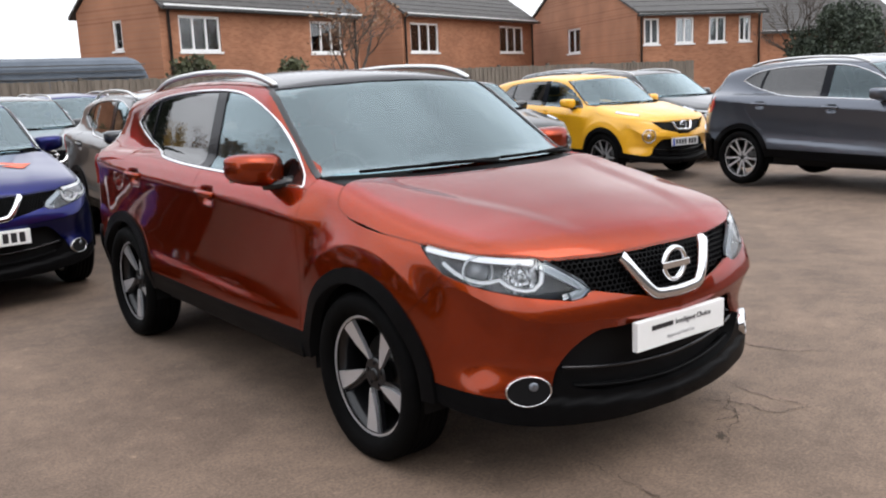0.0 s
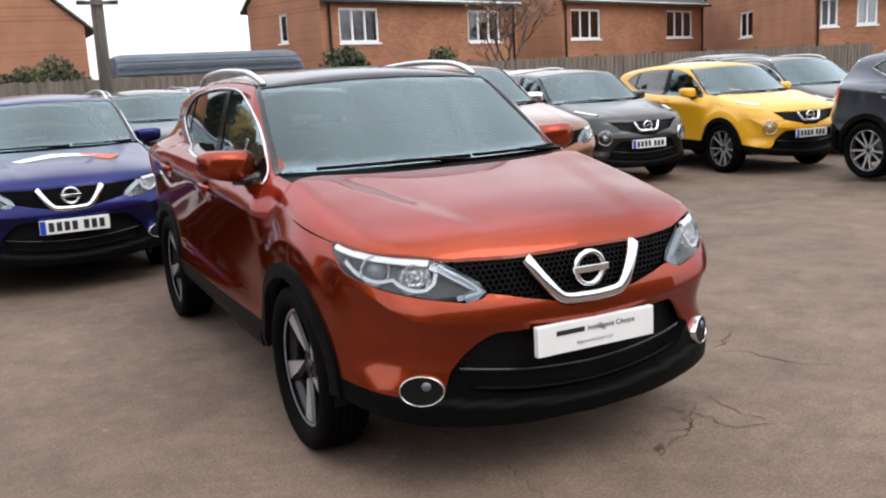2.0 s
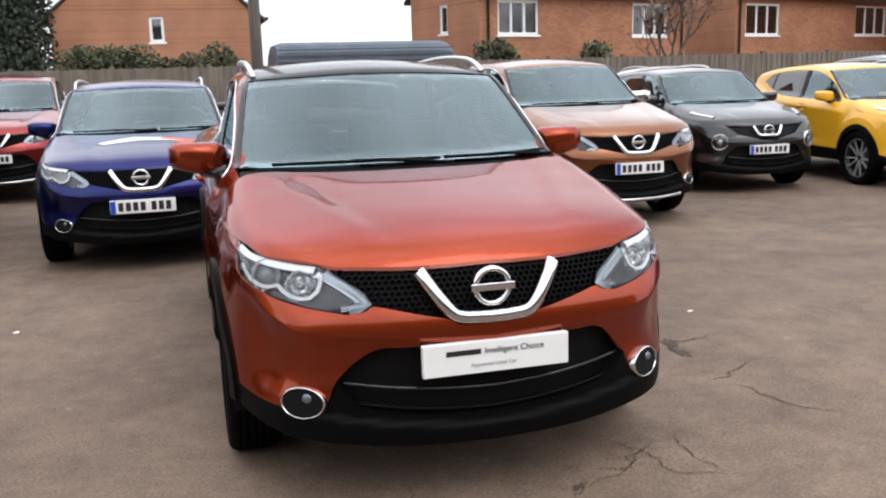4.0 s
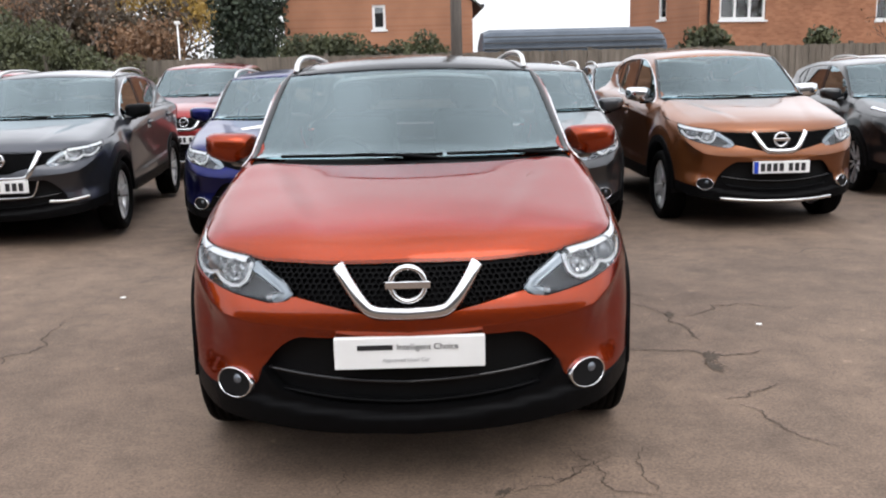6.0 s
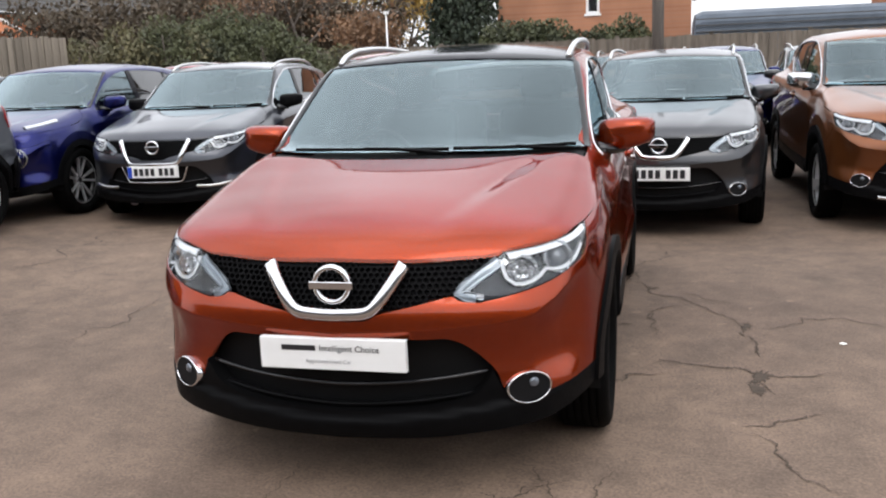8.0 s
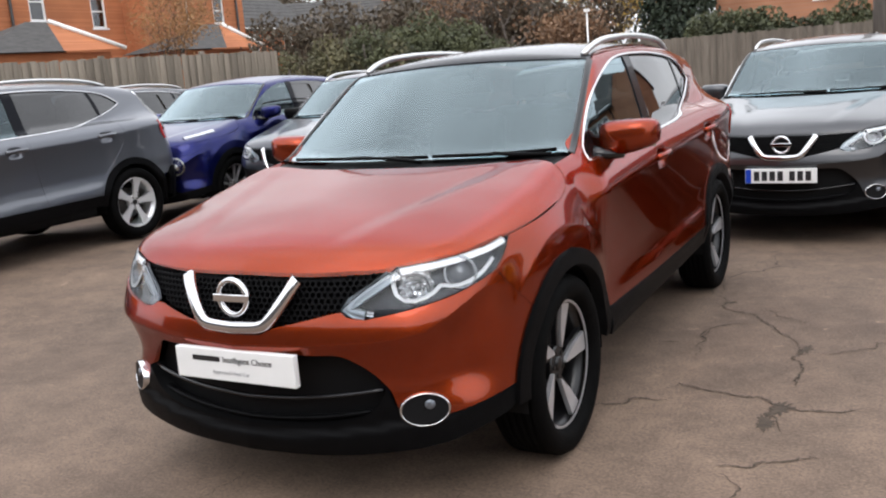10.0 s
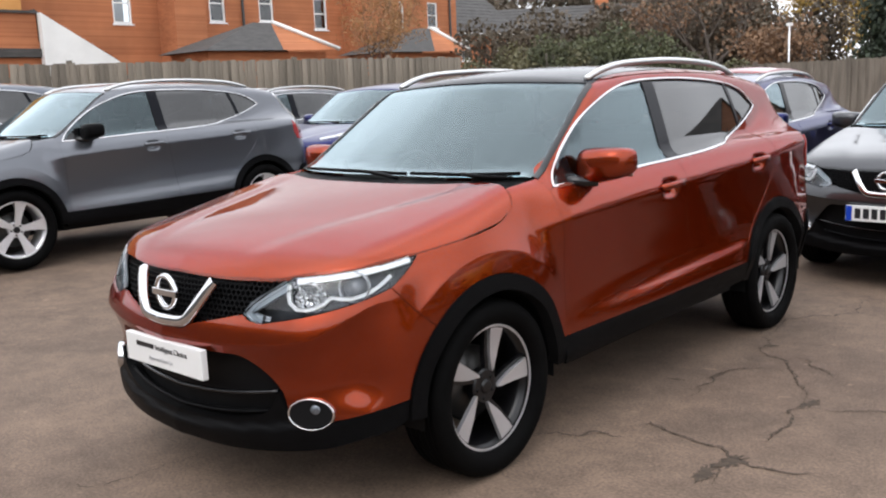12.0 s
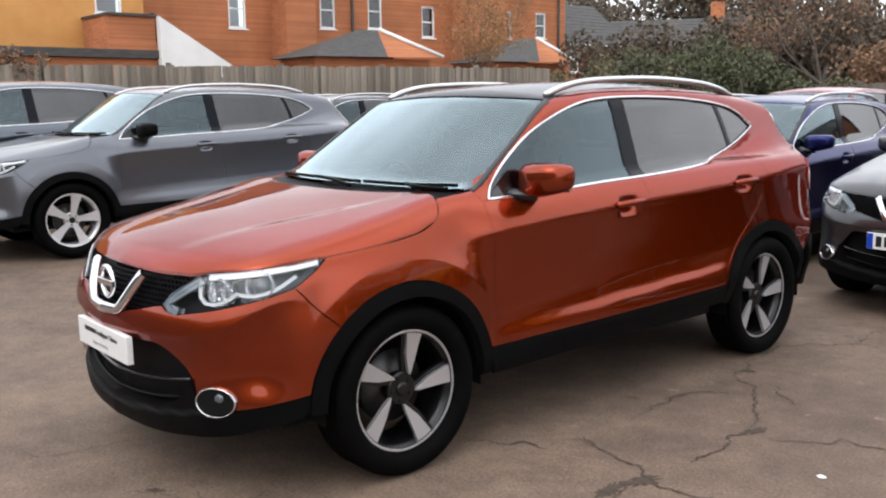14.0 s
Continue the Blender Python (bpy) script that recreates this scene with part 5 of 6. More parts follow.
# places where the surface has crumbled away along the cracks
for x, y, long, wide, turn in ((1.53, -0.70, 0.10, 0.045, 70), (1.50, -0.86, 0.11, 0.04, 100), (1.53, 0.12, 0.09, 0.030, 75), (0.875, 0.10, 0.05, 0.012, 12), (1.02, 0.93, 0.05, 0.02, 40), (0.32, -2.16, 0.05, 0.02, 30), (1.0, 0.30, 0.07, 0.010, 85)):
    bm = bmesh.new()
    ring = []
    for k in range(36):
        a = 2 * math.pi * k / 36
        r = crack_rng.uniform(0.45, 1.15)
        q = pose(x, y, float(ground_z(x, y)) + 0.0025, 0, 0, turn) @ Vector((long * r * math.cos(a), wide * r * math.sin(a), 0))
        ring.append(bm.verts.new(q))
    mid = bm.verts.new((x, y, float(ground_z(x, y)) + 0.0035))
    for a, b in zip(ring, ring[1:] + ring[:1]):
        bm.faces.new((a, b, mid))
    tagged(part("ground_crack", bm, DIRT, None, "", False), "dark crumbled hollow in the worn asphalt", "crack", kind="structure")
PAPER = material("paper_scrap", (0.78, 0.77, 0.74), 0.8)
for x, y, r in ((1.98, -0.15, 0.015), (-2.05, 0.93, 0.018)):
    bm = bmesh.new()
    bmesh.ops.create_icosphere(bm, subdivisions=2, radius=r)
    for v in bm.verts:
        k = crack_rng.uniform(0.75, 1.2)
        v.co = Vector((v.co.x * k * 1.3 + x, v.co.y * k + y, v.co.z * 0.35 * k + float(ground_z(x, y)) + r * 0.3))
    tagged(part("paper_scrap", bm, PAPER, None, "", False), "crumpled white scrap of paper on the asphalt", "litter")

# ---- other cars ----
SMALL = (0.975, 0.945, 0.985)
TALL = (1.01, 1.035, 1.075)
proto = build_car("crossover_car", "dark blue crossover car with silver roof rails", PAINT["blue"], {"wheel": "fork", "group": "cars on the lot"})
facelift = build_car("crossover_car", "dark grey crossover car with a wide chrome grille", PAINT["graphite"], {"wheel": "star", "front": "facelift", "mirror": CLAD, "group": "cars on the lot"})
tall = build_car("large_crossover_car", "bronze large crossover car with chrome mirrors", PAINT["bronze"], {"wheel": "star", "scale": TALL, "rails": False, "skid": True, "mirror": CHROME, "group": "cars on the lot"})
small = build_car("small_crossover_car", "bright yellow small crossover car with round headlamps", PAINT["yellow"], {"wheel": "fork", "front": "round", "scale": SMALL, "rails": False, "chrome": False, "group": "cars on the lot"})


def stand(car, x, y, turn):
    car.matrix_basis = pose(x, y, float(ground_z(x, y - 1.0)), 0, 0, turn)
    return car


def another(car, old, colour, label, x, y, turn):
    c = copy_thing(car, pose(x, y, float(ground_z(x, y - 1.0)), 0, 0, turn))
    if colour != old:
        recolour(c, PAINT[old], PAINT[colour])
    tagged(c, label)
    return c


stand(facelift, -3.94, 5.13, 4.5)
stand(tall, 3.28, 5.32, 1.1)
stand(small, 8.33, 6.01, -5.1)
another(proto, "blue", "silver", "graphite grey crossover car with silver roof rails", 1.14, 5.02, -3)
another(small, "yellow", "black", "black small crossover car with round headlamps", 6.07, 6.70, -4)
another(small, "yellow", "blue", "dark blue small crossover car with round headlamps", -5.82, 4.70, 2)
another(proto, "blue", "grey", "grey crossover car parked ahead of the yellow one", 8.4, 1.3, -4.5)
another(facelift, "graphite", "steel", "grey crossover car with silver star wheels", -5.77, 0.64, 0.8)
# the second row and the ends of the rows
another(tall, "bronze", "red", "red large crossover car in the second row", -3.5, 10.3, 2)
another(proto, "blue", "black", "black crossover car in the second row", 0.6, 10.6, 1)
another(proto, "blue", "blue", "blue crossover car in the second row", 2.0, 12.2, -2)
another(proto, "blue", "black", "black crossover car behind the bronze one", 3.6, 10.6, -2)
another(small, "yellow", "red", "red small crossover car behind the blue one", -6.8, 9.6, 6)
another(tall, "bronze", "grey", "grey large crossover car beside the fence", -8.4, -0.35, 1)
another(proto, "blue", "graphite", "dark graphite crossover car beside the fence", -8.5, 4.5, 1)
another(proto, "blue", "black", "black crossover car beside the yellow one", 10.9, 6.9, -5)
another(proto, "blue", "white", "white crossover car in the second row", 8.4, 11.2, -4)
another(tall, "bronze", "silver", "silver large crossover car in the second row", 13.6, 10.8, -4)

stand(proto, -1.36, 5.03, 0.75)
# a sales strip stuck on the blue bonnet
STRIPWHITE = material("sticker_white", (0.78, 0.74, 0.72), 0.5)
STRIPRED = material("sticker_orange", (0.62, 0.09, 0.03), 0.5)
for pts, mat in (([(-0.36, -1.50), (-0.05, -1.36), (0.30, -1.42), (0.40, -1.52), (0.0, -1.50), (-0.30, -1.58)], STRIPWHITE), ([(0.20, -1.40), (0.50, -1.50), (0.40, -1.66), (0.26, -1.58), (0.38, -1.52), (0.16, -1.46)], STRIPRED)):
    loop = loop_of([np.array([pts[k], pts[(k + 1) % 6]]) for k in range(6)], 0.03)
    mesh_part("bonnet_sticker", sheet_mesh("bonnet_sticker", [skin("top", loop, 0.04, gap=0, off=0.003 if mat == STRIPWHITE else 0.005, rim=0)]), mat, proto, "paper sales strip")

# ---- fences ----
def fence_wood(name, stops):
    """Weathered boards, each of its own tone."""
    m = mottled(material(name, rough=0.9), stops, 2.5, 8, bump=0.4, fine=40, stretch=(3.0, 3.0, 0.35))
    shade = node(m, "ShaderNodeMapRange", To_Min=0.7, To_Max=1.35)
    wire(m, node(m, "ShaderNodeObjectInfo").outputs["Random"], shade.inputs[0])
    aged = node(m, "ShaderNodeMix")
    aged.data_type, aged.blend_type = "RGBA", "MULTIPLY"
    aged.inputs[0].default_value = 1.0
    base = m.node_tree.nodes["Principled BSDF"].inputs["Base Color"]
    wire(m, base.links[0].from_socket, aged.inputs[6])
    wire(m, shade.outputs[0], aged.inputs[7])
    wire(m, aged.outputs[2], base)
    return m


WOOD = fence_wood("weathered_fence_wood", [(0.25, (0.105, 0.090, 0.070)), (0.55, (0.22, 0.190, 0.152)), (0.8, (0.32, 0.28, 0.235))])
DARKWOOD = fence_wood("dark_fence_wood", [(0.25, (0.060, 0.050, 0.040)), (0.55, (0.125, 0.105, 0.085)), (0.8, (0.18, 0.155, 0.13))])
rnd = random.Random(5)


def board_mesh(h, w, t, wood):
    bm = bmesh.new()
    add_box(bm, -w / 2, w / 2, -t / 2, t / 2, 0, h)
    me = bpy.data.meshes.new("board")
    bm.to_mesh(me)
    bm.free()
    me.materials.append(wood)
    return me


def fence(label, a, b, top, each, wood):
    a, b = Vector(a), Vector(b)
    d = b - a
    n = int(d.length / 0.092)
    ang = math.degrees(math.atan2(d.y, d.x))
    root = new("fence")
    tagged(root, label, "fence", kind="structure")
    root.matrix_basis = pose(a.x, a.y, 0, 0, 0, ang)
    base = 0.02
    sizes = [board_mesh(top - base - 0.009 * k, 0.112, 0.016, wood) for k in range(5)]
    rest = bmesh.new()
    for i in range(n):
        x = 0.06 + i * 0.092
        m = pose(x, (0.011 if i % 2 else -0.011) + rnd.uniform(-0.002, 0.002), base, rnd.uniform(-0.15, 0.15), rnd.uniform(-0.5, 0.5), 0)
        if each:
            o = new("board", sizes[rnd.randrange(5)])
            o.parent = root
            o.matrix_basis = m
        else:
            add_box(rest, -0.056, 0.056, -0.008, 0.008, 0, top - base - rnd.uniform(0, 0.04), 0, m)
    if each:
        rest.free()
    else:
        tagged(part("boards", rest, wood, root, "", False), kind="stuff")
    for z in (0.35, 1.1, top - 0.3):
        box("rail", (0, d.length, 0.024, 0.064, z - 0.04, z + 0.04), wood, root)
    for k in range(int(d.length / 2.4) + 1):
        box("post", (k * 2.4 - 0.05, k * 2.4 + 0.05, 0.066, 0.166, 0.0, top + 0.05), wood, root)
    return root


fence("weathered grey timber board fence beside the lot", (-17.6, -4.4), (-12.2, 13.6), 2.38, True, WOOD)
fence("weathered timber board fence behind the rows", (-12.2, 20.0), (30.0, 20.0), 1.92, False, DARKWOOD)

# ---- unseen plain wall, added on the lot's open side to darken reflections ----
RENDERED = mottled(material("grey_rendered_wall", rough=0.9), [(0.3, (0.10, 0.095, 0.09)), (0.7, (0.17, 0.16, 0.15))], 0.6, bump=0.2, fine=20)
# cuts the low sky out of what bumpers, mirrors and chrome reflect
tagged(box("wall_south", (-34, 34, -17.3, -17.0, 0, 6.4), RENDERED), "plain grey rendered wall closing the lot", "wall", kind="structure")

# ---- houses ----
def brick(name, base, mortar):
    m = material(name, rough=0.9)
    b = m.node_tree.nodes["Principled BSDF"]
    co = node(m, "ShaderNodeTexCoord")
    mp = node(m, "ShaderNodeMapping")
    mp.inputs["Rotation"].default_value = (radians(90), 0, 0)
    wire(m, co.outputs["Object"], mp.inputs[0])
    t = node(m, "ShaderNodeTexBrick", Scale=1.0, Mortar_Size=0.006, Brick_Width=0.225, Row_Height=0.075, Bias=-0.1)
    t.inputs["Color1"].default_value = (*base, 1)
    t.inputs["Color2"].default_value = (base[0] * 0.72, base[1] * 0.66, base[2] * 0.62, 1)
    t.inputs["Mortar"].default_value = (*mortar, 1)
    wire(m, mp.outputs[0], t.inputs["Vector"])
    n = node(m, "ShaderNodeTexNoise", Scale=0.6, Detail=8.0)
    wire(m, co.outputs["Object"], n.inputs["Vector"])
    r = node(m, "ShaderNodeMapRange", From_Min=0.3, From_Max=0.7, To_Min=0.8, To_Max=1.15)
    wire(m, n.outputs[0], r.inputs[0])
    x = node(m, "ShaderNodeMix")
    x.data_type, x.blend_type = "RGBA", "MULTIPLY"
    x.inputs[0].default_value = 1.0
    wire(m, t.outputs["Color"], x.inputs[6])
    wire(m, r.outputs[0], x.inputs[7])
    wire(m, x.outputs[2], b.inputs["Base Color"])
    u = node(m, "ShaderNodeBump", Strength=0.1, Distance=0.01)
    wire(m, t.outputs["Fac"], u.inputs["Height"])
    u.invert = True
    wire(m, u.outputs[0], b.inputs["Normal"])
    return m


BRICK_A = brick("buff_red_brick", (0.365, 0.165, 0.090), (0.34, 0.165, 0.098))
BRICK_C = brick("old_red_brick", (0.45, 0.165, 0.070), (0.40, 0.155, 0.075))
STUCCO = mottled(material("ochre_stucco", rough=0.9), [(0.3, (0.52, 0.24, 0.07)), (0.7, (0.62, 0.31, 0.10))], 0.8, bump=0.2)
WHITEWALL = mottled(material("white_stucco", rough=0.9), [(0.3, (0.68, 0.68, 0.66)), (0.7, (0.8, 0.8, 0.78))], 0.8)
SLATE = mottled(material("slate", rough=0.7), [(0.3, (0.032, 0.030, 0.029)), (0.7, (0.072, 0.067, 0.063))], 2.0, bump=0.4, fine=9, stretch=(1, 1, 6))
UPVC = material("white_window_frame", (0.8, 0.8, 0.79), 0.4)
HOUSEGLASS = thin_glass("house_glass", (0.8, 0.84, 0.86), ior=1.9)
ROOMDARK = material("dark_room", (0.22, 0.23, 0.25), 0.9)
CURTAIN = mottled(material("curtain", rough=0.9), [(0.3, (0.35, 0.34, 0.33)), (0.7, (0.55, 0.54, 0.52))], 3.0, stretch=(9, 9, 0.3))
PIPE = material("drainpipe_black", (0.02, 0.02, 0.02), 0.5)
LEADGREY = mottled(material("weathered_sheet", rough=0.6), [(0.3, (0.05, 0.065, 0.085)), (0.7, (0.085, 0.105, 0.135))], 1.5, bump=0.1)


def holed_wall(bm, u0, u1, z0, z1, v0, v1, holes):
    """A wall along x with openings (u0, u1, z0, z1) through it."""
    cuts = sorted({u0, u1, *[h[0] for h in holes], *[h[1] for h in holes]})
    for a, b in zip(cuts, cuts[1:]):
        mid = (a + b) / 2
        zs = [z0]
        for h in sorted((h for h in holes if h[0] < mid < h[1]), key=lambda h: h[2]):
            zs += [h[2], h[3]]
        zs.append(z1)
        for c, d in zip(zs[::2], zs[1::2]):
            if d - c > 0.001:
                add_box(bm, a, b, v0, v1, c, d)
    bmesh.ops.remove_doubles(bm, verts=bm.verts, dist=0.0005)


def house_window(parent, u0, u1, z0, z1, panes, m, curtain=True, sash=False):
    """A framed window in a wall whose face is at v = 0; m places the wall."""
    f = 0.095
    w = box("window", (u0, u1, 0.05, 0.12, z0, z0 + f), UPVC, parent, "white framed window", m=m)
    box("frame_head", (u0, u1, 0.05, 0.12, z1 - f, z1), UPVC, w, m=m)
    for k in range(panes + 1):
        x = u0 + (u1 - u0 - f) * k / panes
        box("mullion", (x, x + f, 0.052, 0.118, z0 + f, z1 - f), UPVC, w, m=m)
    if sash:
        box("sash_bar", (u0 + f, u1 - f, 0.048, 0.116, (z0 + z1) / 2 - 0.03, (z0 + z1) / 2 + 0.03), UPVC, w, m=m)
    for k in range(panes):
        a = u0 + (u1 - u0 - f) * k / panes
        g = box("pane", (a + f, a + f + (u1 - u0 - f) / panes - f, 0.08, 0.088, z0 + f, z1 - f), HOUSEGLASS, w, m=m)
        g.visible_shadow = False
    box("window_sill", (u0 - 0.06, u1 + 0.06, -0.05, 0.06, z0 - 0.07, z0), UPVC, w, m=m)
    box("room", (u0 - 0.1, u1 + 0.1, 0.9, 1.0, z0 - 0.1, z1 + 0.1), ROOMDARK, w, m=m)
    if curtain:
        for a, b in ((u0 + f, u0 + (u1 - u0) * 0.40), (u1 - (u1 - u0) * 0.34, u1 - f)):
            box("curtain", (a, b, 0.125, 0.14, z0, z1), CURTAIN, w, m=m)
    return w


def house(label, at, turn, length, depth, eave, ridge, fronts, gables=(), pipes=(), mat=BRICK_A, name="house"):
    """A house whose front runs along its x axis, with gables at its ends."""
    root = new(name)
    root.matrix_basis = pose(at[0], at[1], 0, 0, 0, turn)
    tagged(root, label, "house")
    bm = bmesh.new()
    holed_wall(bm, 0, length, 0, eave, 0, 0.3, [f[:4] for f in fronts])
    part("wall", bm, mat, root, "brick wall", False)
    box("wall", (0, length, depth - 0.3, depth, 0, eave), mat, root, "brick rear wall")
    box("wall", (length - 0.3, length, 0.302, depth - 0.302, 0, eave), mat, root, "brick end wall")
    side = pose(0, depth, 0, 0, 0, -90)
    bm = bmesh.new()
    holed_wall(bm, 0.3, depth - 0.3, 0, eave, 0, 0.3, [g[:4] for g in gables])
    for v in bm.verts:
        v.co = side @ v.co
    part("wall", bm, mat, root, "brick gable wall", False)
    for x0, x1 in ((0.0, 0.3), (length - 0.3, length)):
        bm = bmesh.new()
        tri = [bm.verts.new((x0, 0, eave)), bm.verts.new((x0, depth, eave)), bm.verts.new((x0, depth / 2, eave + ridge))]
        f = bm.faces.new(tri)
        e = bmesh.ops.extrude_face_region(bm, geom=[f])
        for v in e["geom"]:
            if isinstance(v, bmesh.types.BMVert):
                v.co.x = x1
        part("gable", bm, mat, root, "brick gable", False)
    for sgn in (0, 1):
        bm = bmesh.new()
        y0, y1 = (-0.35, depth / 2) if sgn == 0 else (depth + 0.35, depth / 2)
        z0 = eave - 0.35 * ridge / (depth / 2) + 0.06
        v = [bm.verts.new(p) for p in ((-0.12, y0, z0), (length + 0.12, y0, z0), (length + 0.12, y1, eave + ridge + 0.06), (-0.12, y1, eave + ridge + 0.06))]
        f = bm.faces.new(v)
        e = bmesh.ops.extrude_face_region(bm, geom=[f])
        for q in e["geom"]:
            if isinstance(q, bmesh.types.BMVert):
                q.co.z += 0.10
        roof = part("roof", bm, SLATE, root, "dark slate roof", False)
        n = 12
        for k in range(1, n):
            t = k / n
            y, z = y0 + (y1 - y0) * t, z0 + (eave + ridge + 0.06 - z0) * t
            box("slate_course", (-0.12, length + 0.12, y - 0.02, y + 0.02, z + 0.085, z + 0.115), SLATE, roof)
    box("gutter", (-0.1, length + 0.1, -0.46, -0.34, eave - 0.20, eave - 0.10), PIPE, root, "black gutter")
    box("fascia", (0, length, -0.33, -0.30, eave - 0.20, eave - 0.02), UPVC, root, "white fascia board")
    for p in pipes:
        bm = bmesh.new()
        add_tube(bm, [(p, -0.08, 0), (p, -0.08, eave - 0.25), (p, -0.38, eave - 0.14)], 0.05, 8)
        part("drainpipe", bm, PIPE, root, "black drainpipe")
    for w in fronts:
        house_window(root, *w[:5], Matrix(), sash=len(w) > 5)
    for g in gables:
        house_window(root, *g[:5], side, curtain=False)
    return root


house("red-brick house with a slate roof and white windows", (9.85, 27.75), 18.4, 11.2, 4.7, 4.62, 2.0, [(0.85, 2.85, 2.95, 4.25, 3), (7.95, 10.05, 2.9, 4.25, 3)], [(2.05, 2.6, 3.1, 4.2, 1)], (0.35, 10.9))
house("red-brick house with a slate roof and white windows", (23.7, 32.35), 18.4, 13.6, 8.4, 4.85, 2.9, [(0.7, 3.2, 2.95, 4.4, 3), (9.5, 12.3, 2.95, 4.45, 3)], (), (0.2, 13.3))
house("red-brick house row with four upper windows", (31.8, 24.6), -25, 6.6, 17, 4.28, 3.2, [(0.35, 1.15, 2.78, 4.0, 2), (2.0, 2.95, 2.78, 4.0, 2), (3.75, 4.65, 2.78, 4.0, 2), (5.35, 6.0, 2.78, 4.0, 2)], [(7.9, 9.8, 2.7, 4.05, 2)], (0.2, 6.4))
house("low distant house with a brown slate roof", (45.0, 27.5), -25, 11.0, 7.0, 3.6, 2.1, [])
# a house whose gable looks down on the lot: its ridge runs away from it
house("red-brick house with its gable towards the lot", (1.95, 30.5), 90, 9.0, 7.2, 3.95, 3.2, [], [(3.37, 3.88, 3.0, 3.92, 1)])

# a low house far behind the bushes, of which the roof and chimney show
lodge = house("distant house with a brown slate roof and brick chimney", (-37.4, 45.2), 34, 11.0, 8.0, 4.6, 2.5, [])
box("chimney", (7.6, 8.5, 3.5, 4.3, 5.5, 8.3), BRICK_C, lodge, "red brick chimney")

house("old red-brick house at the end of the terrace", (-36.2, 40.2), 90, 7.5, 7.0, 5.3, 2.8, [(1.2, 2.1, 3.5, 4.9, 1, 1), (4.6, 5.5, 3.5, 4.9, 1, 1)], (), (3.4,), BRICK_C)

# ---- the terrace beyond the left fence, seen from behind ----
terrace = new("terrace_house_row")
tagged(terrace, "old red-brick terrace with sash windows and rear extensions", "houses")
bm = bmesh.new()
TX = -35.0
up_windows = [(16.8, 17.7, 5.1, 6.9), (21.75, 22.65, 5.3, 7.1), (24.65, 25.55, 5.4, 7.2), (28.2, 29.1, 5.1, 6.75), (34.1, 35.0, 5.3, 6.85), (37.0, 37.9, 5.4, 6.9)]
side = pose(TX, 0, 0, 0, 0, 90)
holed_wall(bm, 12.3, 39.6, 0, 8.6, 0, 0.3, up_windows)
for v in bm.verts:
    v.co = side @ v.co
part("wall", bm, BRICK_C, terrace, "old red brick wall", False)
for w in up_windows:
    house_window(terrace, *w, 1, side, curtain=False, sash=True)
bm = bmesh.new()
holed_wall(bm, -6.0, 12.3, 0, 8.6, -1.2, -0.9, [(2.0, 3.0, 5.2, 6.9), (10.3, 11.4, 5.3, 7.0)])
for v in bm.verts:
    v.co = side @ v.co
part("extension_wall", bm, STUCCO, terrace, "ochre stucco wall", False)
for w in ((2.0, 3.0, 5.2, 6.9), (10.3, 11.4, 5.3, 7.0)):
    house_window(terrace, *w, 1, side @ Matrix.Translation((0, -1.2, 0)), curtain=False, sash=True)
box("roof", (-6.0, 40.0, -0.4, 9.0, 8.6, 8.9), SLATE, terrace, "slate roof", m=side)
box("flat_roof", (-6.0, 12.0, -4.0, -1.2, 3.42, 3.73), SLATE, terrace, "dark flat roof of the extension", m=side)
box("extension", (-6.0, 11.6, -3.8, -1.25, 0.0, 3.40), BRICK_C, terrace, "brick extension", m=side)
for y in (19.6, 23.6, 31.0, 32.2, 38.9):
    bm = bmesh.new()
    add_tube(bm, [side @ Vector((y, -0.12, 0)), side @ Vector((y, -0.12, 8.4))], 0.07, 8)
    part("drainpipe", bm, UPVC if y in (19.6, 32.2) else PIPE, terrace, "rear drainpipe")
for y0, y1, d in ((19.0, 20.6, 1.4), (30.2, 33.0, 1.6)):
    box("rear_wing", (y0, y1, -d, -0.002, 0, 8.6), BRICK_C, terrace, "brick rear wing", m=side)


def prism(name, pts, x0, x1, mat, parent, label, m):
    """A solid with the outline pts (y, z) between two depths."""
    bm = bmesh.new()
    f = bm.faces.new([bm.verts.new(m @ Vector((y, x0, z))) for y, z in pts])
    e = bmesh.ops.extrude_face_region(bm, geom=[f])
    d = (m.to_3x3() @ Vector((0, 1, 0))) * (x1 - x0)
    for v in e["geom"]:
        if isinstance(v, bmesh.types.BMVert):
            v.co += d
    return part(name, bm, mat, parent, label, False)


